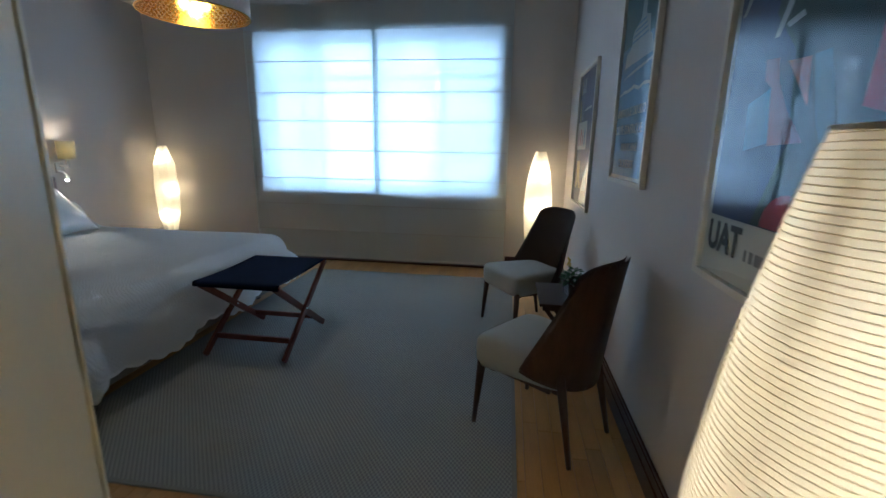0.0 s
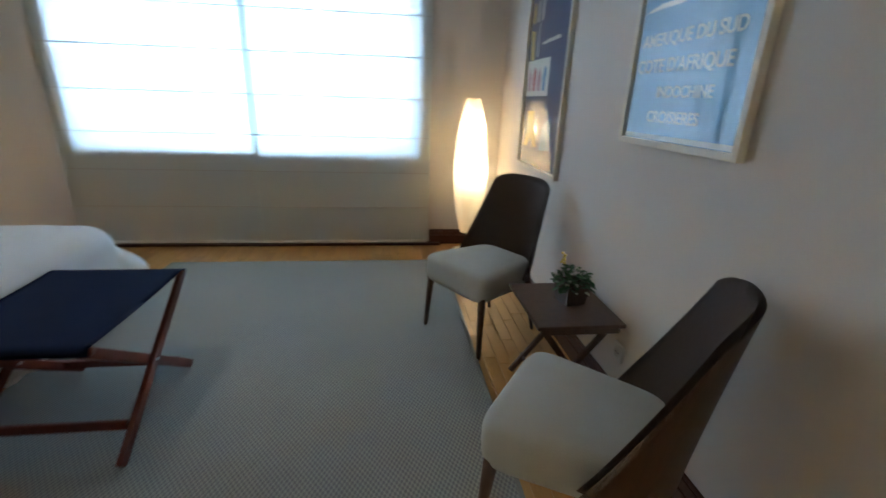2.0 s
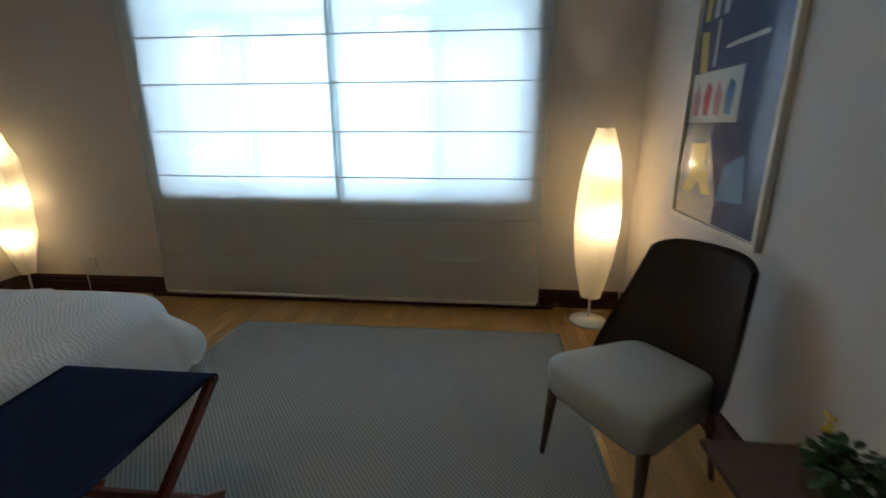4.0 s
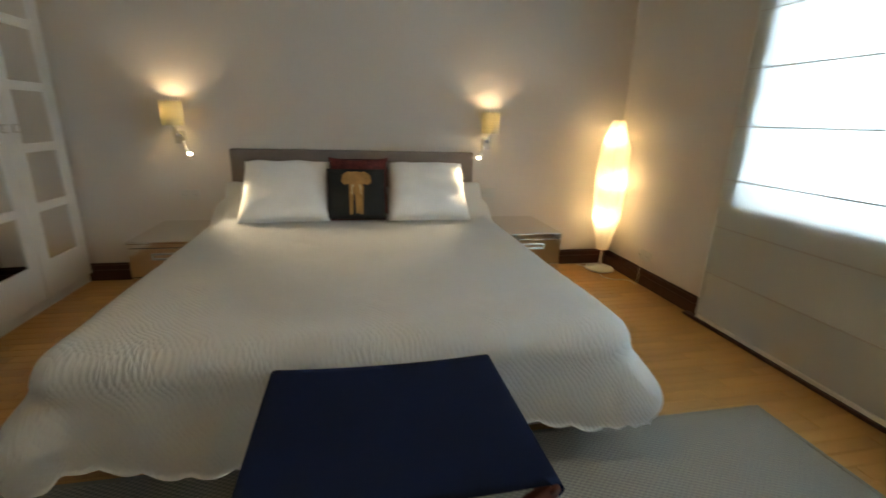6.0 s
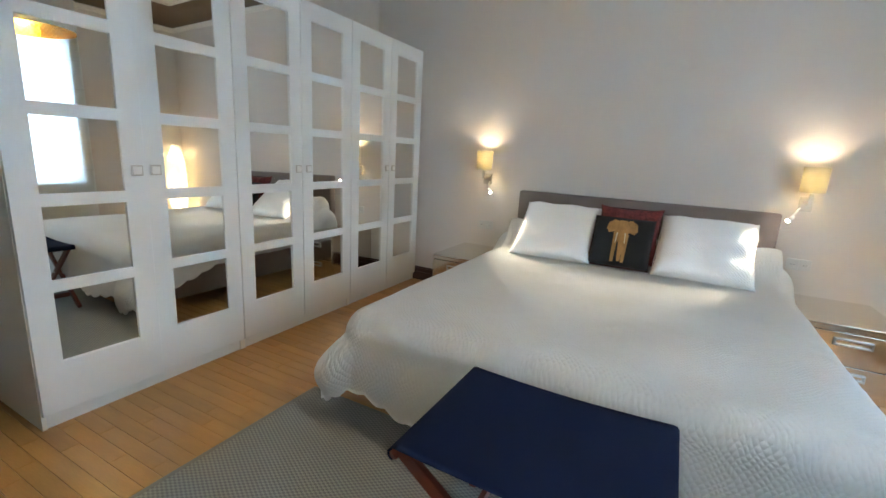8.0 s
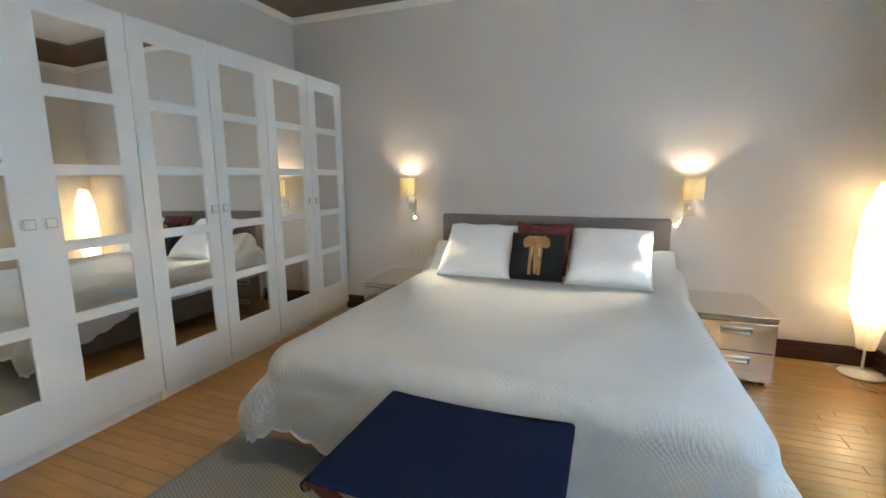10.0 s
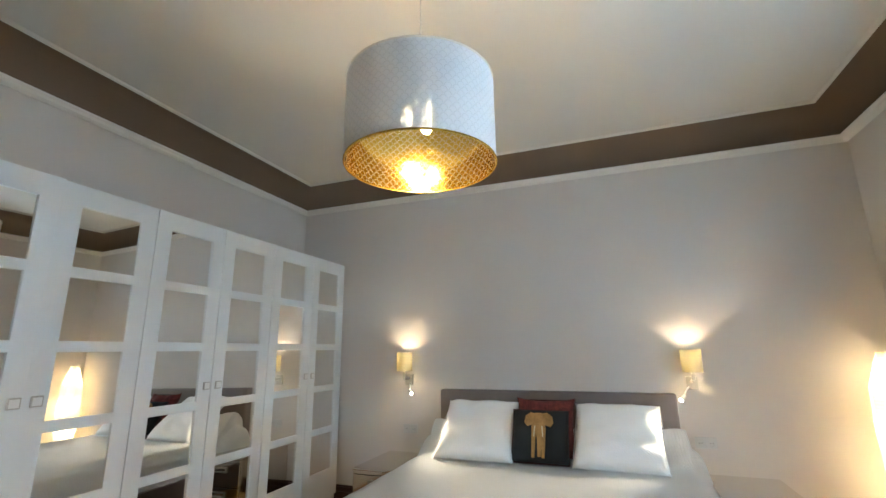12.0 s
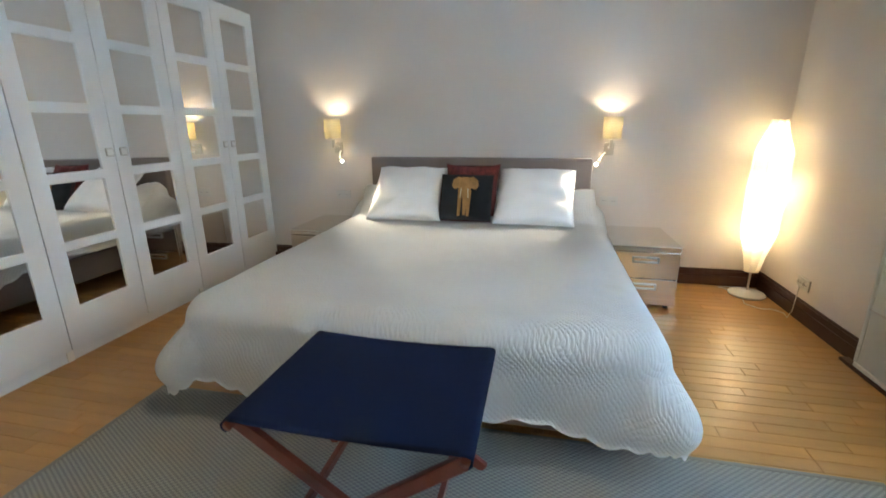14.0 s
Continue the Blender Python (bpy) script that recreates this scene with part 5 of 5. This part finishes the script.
words("UAT", 0.115, M_PRNT_D, t, Matrix.Translation((0.05, -0.013, 0.098)) @ Matrix.Rotation(radians(90), 4, "X") @ Matrix.Diagonal((0.82, 1, 1, 1)), bold=0.0035)
for i in range(15):
    wd = 0.012 + 0.006 * ((i * 7) % 3)
    if i != 7:
        ink(t, rect(0.262 + i * 0.026, 0.262 + i * 0.026 + wd, 0.098, 0.128), M_PRNT_G if i > 4 else M_PRNT_M, 3)

t, w, h = poster(2.255, 1.575, 1.185, 2.235, "framed sea travel poster in blues with a white ship", fw=0.025, back=M_PRNT_S)
ink(t, rect(0.026, w - 0.026, 0.72, h - 0.026), M_PRNT_T, 1)
ink(t, [(0.10, 0.62), (0.62, 0.62), (0.56, 0.70), (0.52, 0.72), (0.50, 0.80), (0.43, 0.82), (0.41, 0.97), (0.37, 0.97), (0.35, 0.82), (0.22, 0.78), (0.20, 0.71), (0.12, 0.68)], M_PRNT_G, 2)
ink(t, [(0.035, 0.478), (0.14, 0.50), (0.25, 0.498), (0.33, 0.512), (0.43, 0.49), (0.52, 0.505), (0.64, 0.49), (0.64, 0.478), (0.50, 0.488), (0.43, 0.474), (0.34, 0.492), (0.25, 0.482), (0.14, 0.483)], M_PRNT_W, 3)
ink(t, [(0.08, 0.56), (0.30, 0.585), (0.62, 0.60), (0.62, 0.588), (0.30, 0.57)], M_PRNT_G, 3)
ink(t, rect(0.027, w - 0.027, 0.027, 0.045), M_PRNT_W, 3)
for i in range(4):
    ink(t, rect(0.22 + 0.02 * i, 0.50 - 0.02 * i, 0.725 + i * 0.024, 0.733 + i * 0.024), M_PRNT_S, 4)
say(t, "AMERIQUE DU SUD", 0.055, 0.358, 0.061, M_PRNT_W)
say(t, "COTE D'AFRIQUE", 0.045, 0.266, 0.066, M_PRNT_W)
say(t, "INDOCHINE", 0.20, 0.178, 0.055, M_PRNT_W)
say(t, "CROISIERES", 0.165, 0.09, 0.058, M_PRNT_W)

t, w, h = poster(3.745, 2.945, 0.885, 2.03, "framed dark blue travel poster with pale and yellow shapes", fw=0.025, back=M_PRNT_W)
ink(t, rect(0.03, w - 0.03, 0.03, h - 0.03), M_PRNT_B)
ink(t, rect(0.035, 0.49, 0.485, 0.715), M_PRNT_W, 2)
for i in range(4):
    ink(t, [(0.08 + i * 0.10, 0.52), (0.13 + i * 0.10, 0.515), (0.145 + i * 0.10, 0.60 + 0.04 * (i % 2)), (0.10 + i * 0.10, 0.67), (0.07 + i * 0.10, 0.60)], (M_PRNT_P, M_PRNT_R, M_PRNT_P, M_PRNT_S)[i], 3)
ink(t, [(0.205, 0.735), (0.235, 0.735), (0.232, 0.93), (0.215, 0.94)], M_PRNT_G, 2)
ink(t, [(0.09, 0.72), (0.16, 0.715), (0.13, 0.90), (0.06, 0.905)], M_PRNT_Y, 2)
ink(t, [(0.31, 0.798), (0.62, 0.806), (0.62, 0.826), (0.40, 0.82), (0.31, 0.81)], M_PRNT_W, 2)
ink(t, [(0.12, 0.385), (0.27, 0.39), (0.28, 0.30), (0.37, 0.16), (0.29, 0.15), (0.23, 0.21), (0.16, 0.145), (0.08, 0.145), (0.15, 0.27)], M_PRNT_Y, 2)
ink(t, [(0.42, 0.14), (0.64, 0.16), (0.60, 0.36), (0.46, 0.30)], M_PRNT_S, 2)
for i in range(3):
    ink(t, [(0.07 + i * 0.085, 0.95), (0.115 + i * 0.085, 0.95), (0.125 + i * 0.085, 1.07), (0.08 + i * 0.085, 1.07)], M_PRNT_G if i else M_PRNT_Y, 3)


# ---- parquet strips, running towards the window ----
PW, GAP = 0.0712, 0.0012
shapes = {}


def strip_mesh(length):
    key = round(length, 3)
    if key not in shapes:
        b = bmesh.new()
        hw, hl, e = PW / 2 - GAP / 2, length / 2 - GAP / 2, 0.0014
        lo = [b.verts.new((x * hw, y * hl, -0.012)) for x, y in ((-1, -1), (1, -1), (1, 1), (-1, 1))]
        mid = [b.verts.new((x * hw, y * hl, -e)) for x, y in ((-1, -1), (1, -1), (1, 1), (-1, 1))]
        top = [b.verts.new((x * (hw - e), y * (hl - e), 0.0)) for x, y in ((-1, -1), (1, -1), (1, 1), (-1, 1))]
        for p, q in ((lo, mid), (mid, top)):
            for k in range(4):
                b.faces.new((p[k], p[(k + 1) % 4], q[(k + 1) % 4], q[k]))
        b.faces.new(top)
        me = bpy.data.meshes.new("plank")
        b.to_mesh(me)
        b.free()
        me.materials.append(M_PLANK)
        shapes[key] = me
    return shapes[key]


rnd = random.Random(11)
rest_v, rest_f, made = [], [], 0
cols = int(W / PW)
for c in range(cols + 1):
    x = PW / 2 + c * PW
    if x + PW / 2 > W + 0.05:
        break
    y = S if x < 3.08 else -2.45
    first = rnd.choice((0.18, 0.26, 0.34, 0.42, 0.50))
    while y < N - 0.01:
        length = first or rnd.choice((0.42, 0.50, 0.58, 0.66))
        first = 0
        if y + length > N - 0.1:
            length = N - y
        yc = y + length / 2
        seen = (x < 3.9 and -0.1 < yc < 0.95) or yc > 3.75 or (x > 4.40 and yc > 0.6) or (x < 1.5 and yc > 3.4)
        if seen and made < 300:
            ob = new("plank", strip_mesh(length))
            ob.parent = floor
            ob.location = (x, yc, 0.0)
            made += 1
        else:
            k = len(rest_v)
            hw, hl, e = PW / 2 - GAP / 2, length / 2 - GAP / 2, 0.0014
            for a, z in ((0, -0.012), (0, -e), (e, 0.0)):
                rest_v += [(x + sx_ * (hw - a), yc + sy_ * (hl - a), z) for sx_, sy_ in ((-1, -1), (1, -1), (1, 1), (-1, 1))]
            for lv in (0, 4):
                for q in range(4):
                    rest_f.append((k + lv + q, k + lv + (q + 1) % 4, k + lv + 4 + (q + 1) % 4, k + lv + 4 + q))
            rest_f.append((k + 8, k + 9, k + 10, k + 11))
        y += length
me = bpy.data.meshes.new("planks")
me.from_pydata(rest_v, [], rest_f)
me.materials.append(M_PLANK)
ob = new("planks", me)
ob.parent = floor
tagged(ob, "", "", "", "stuff")
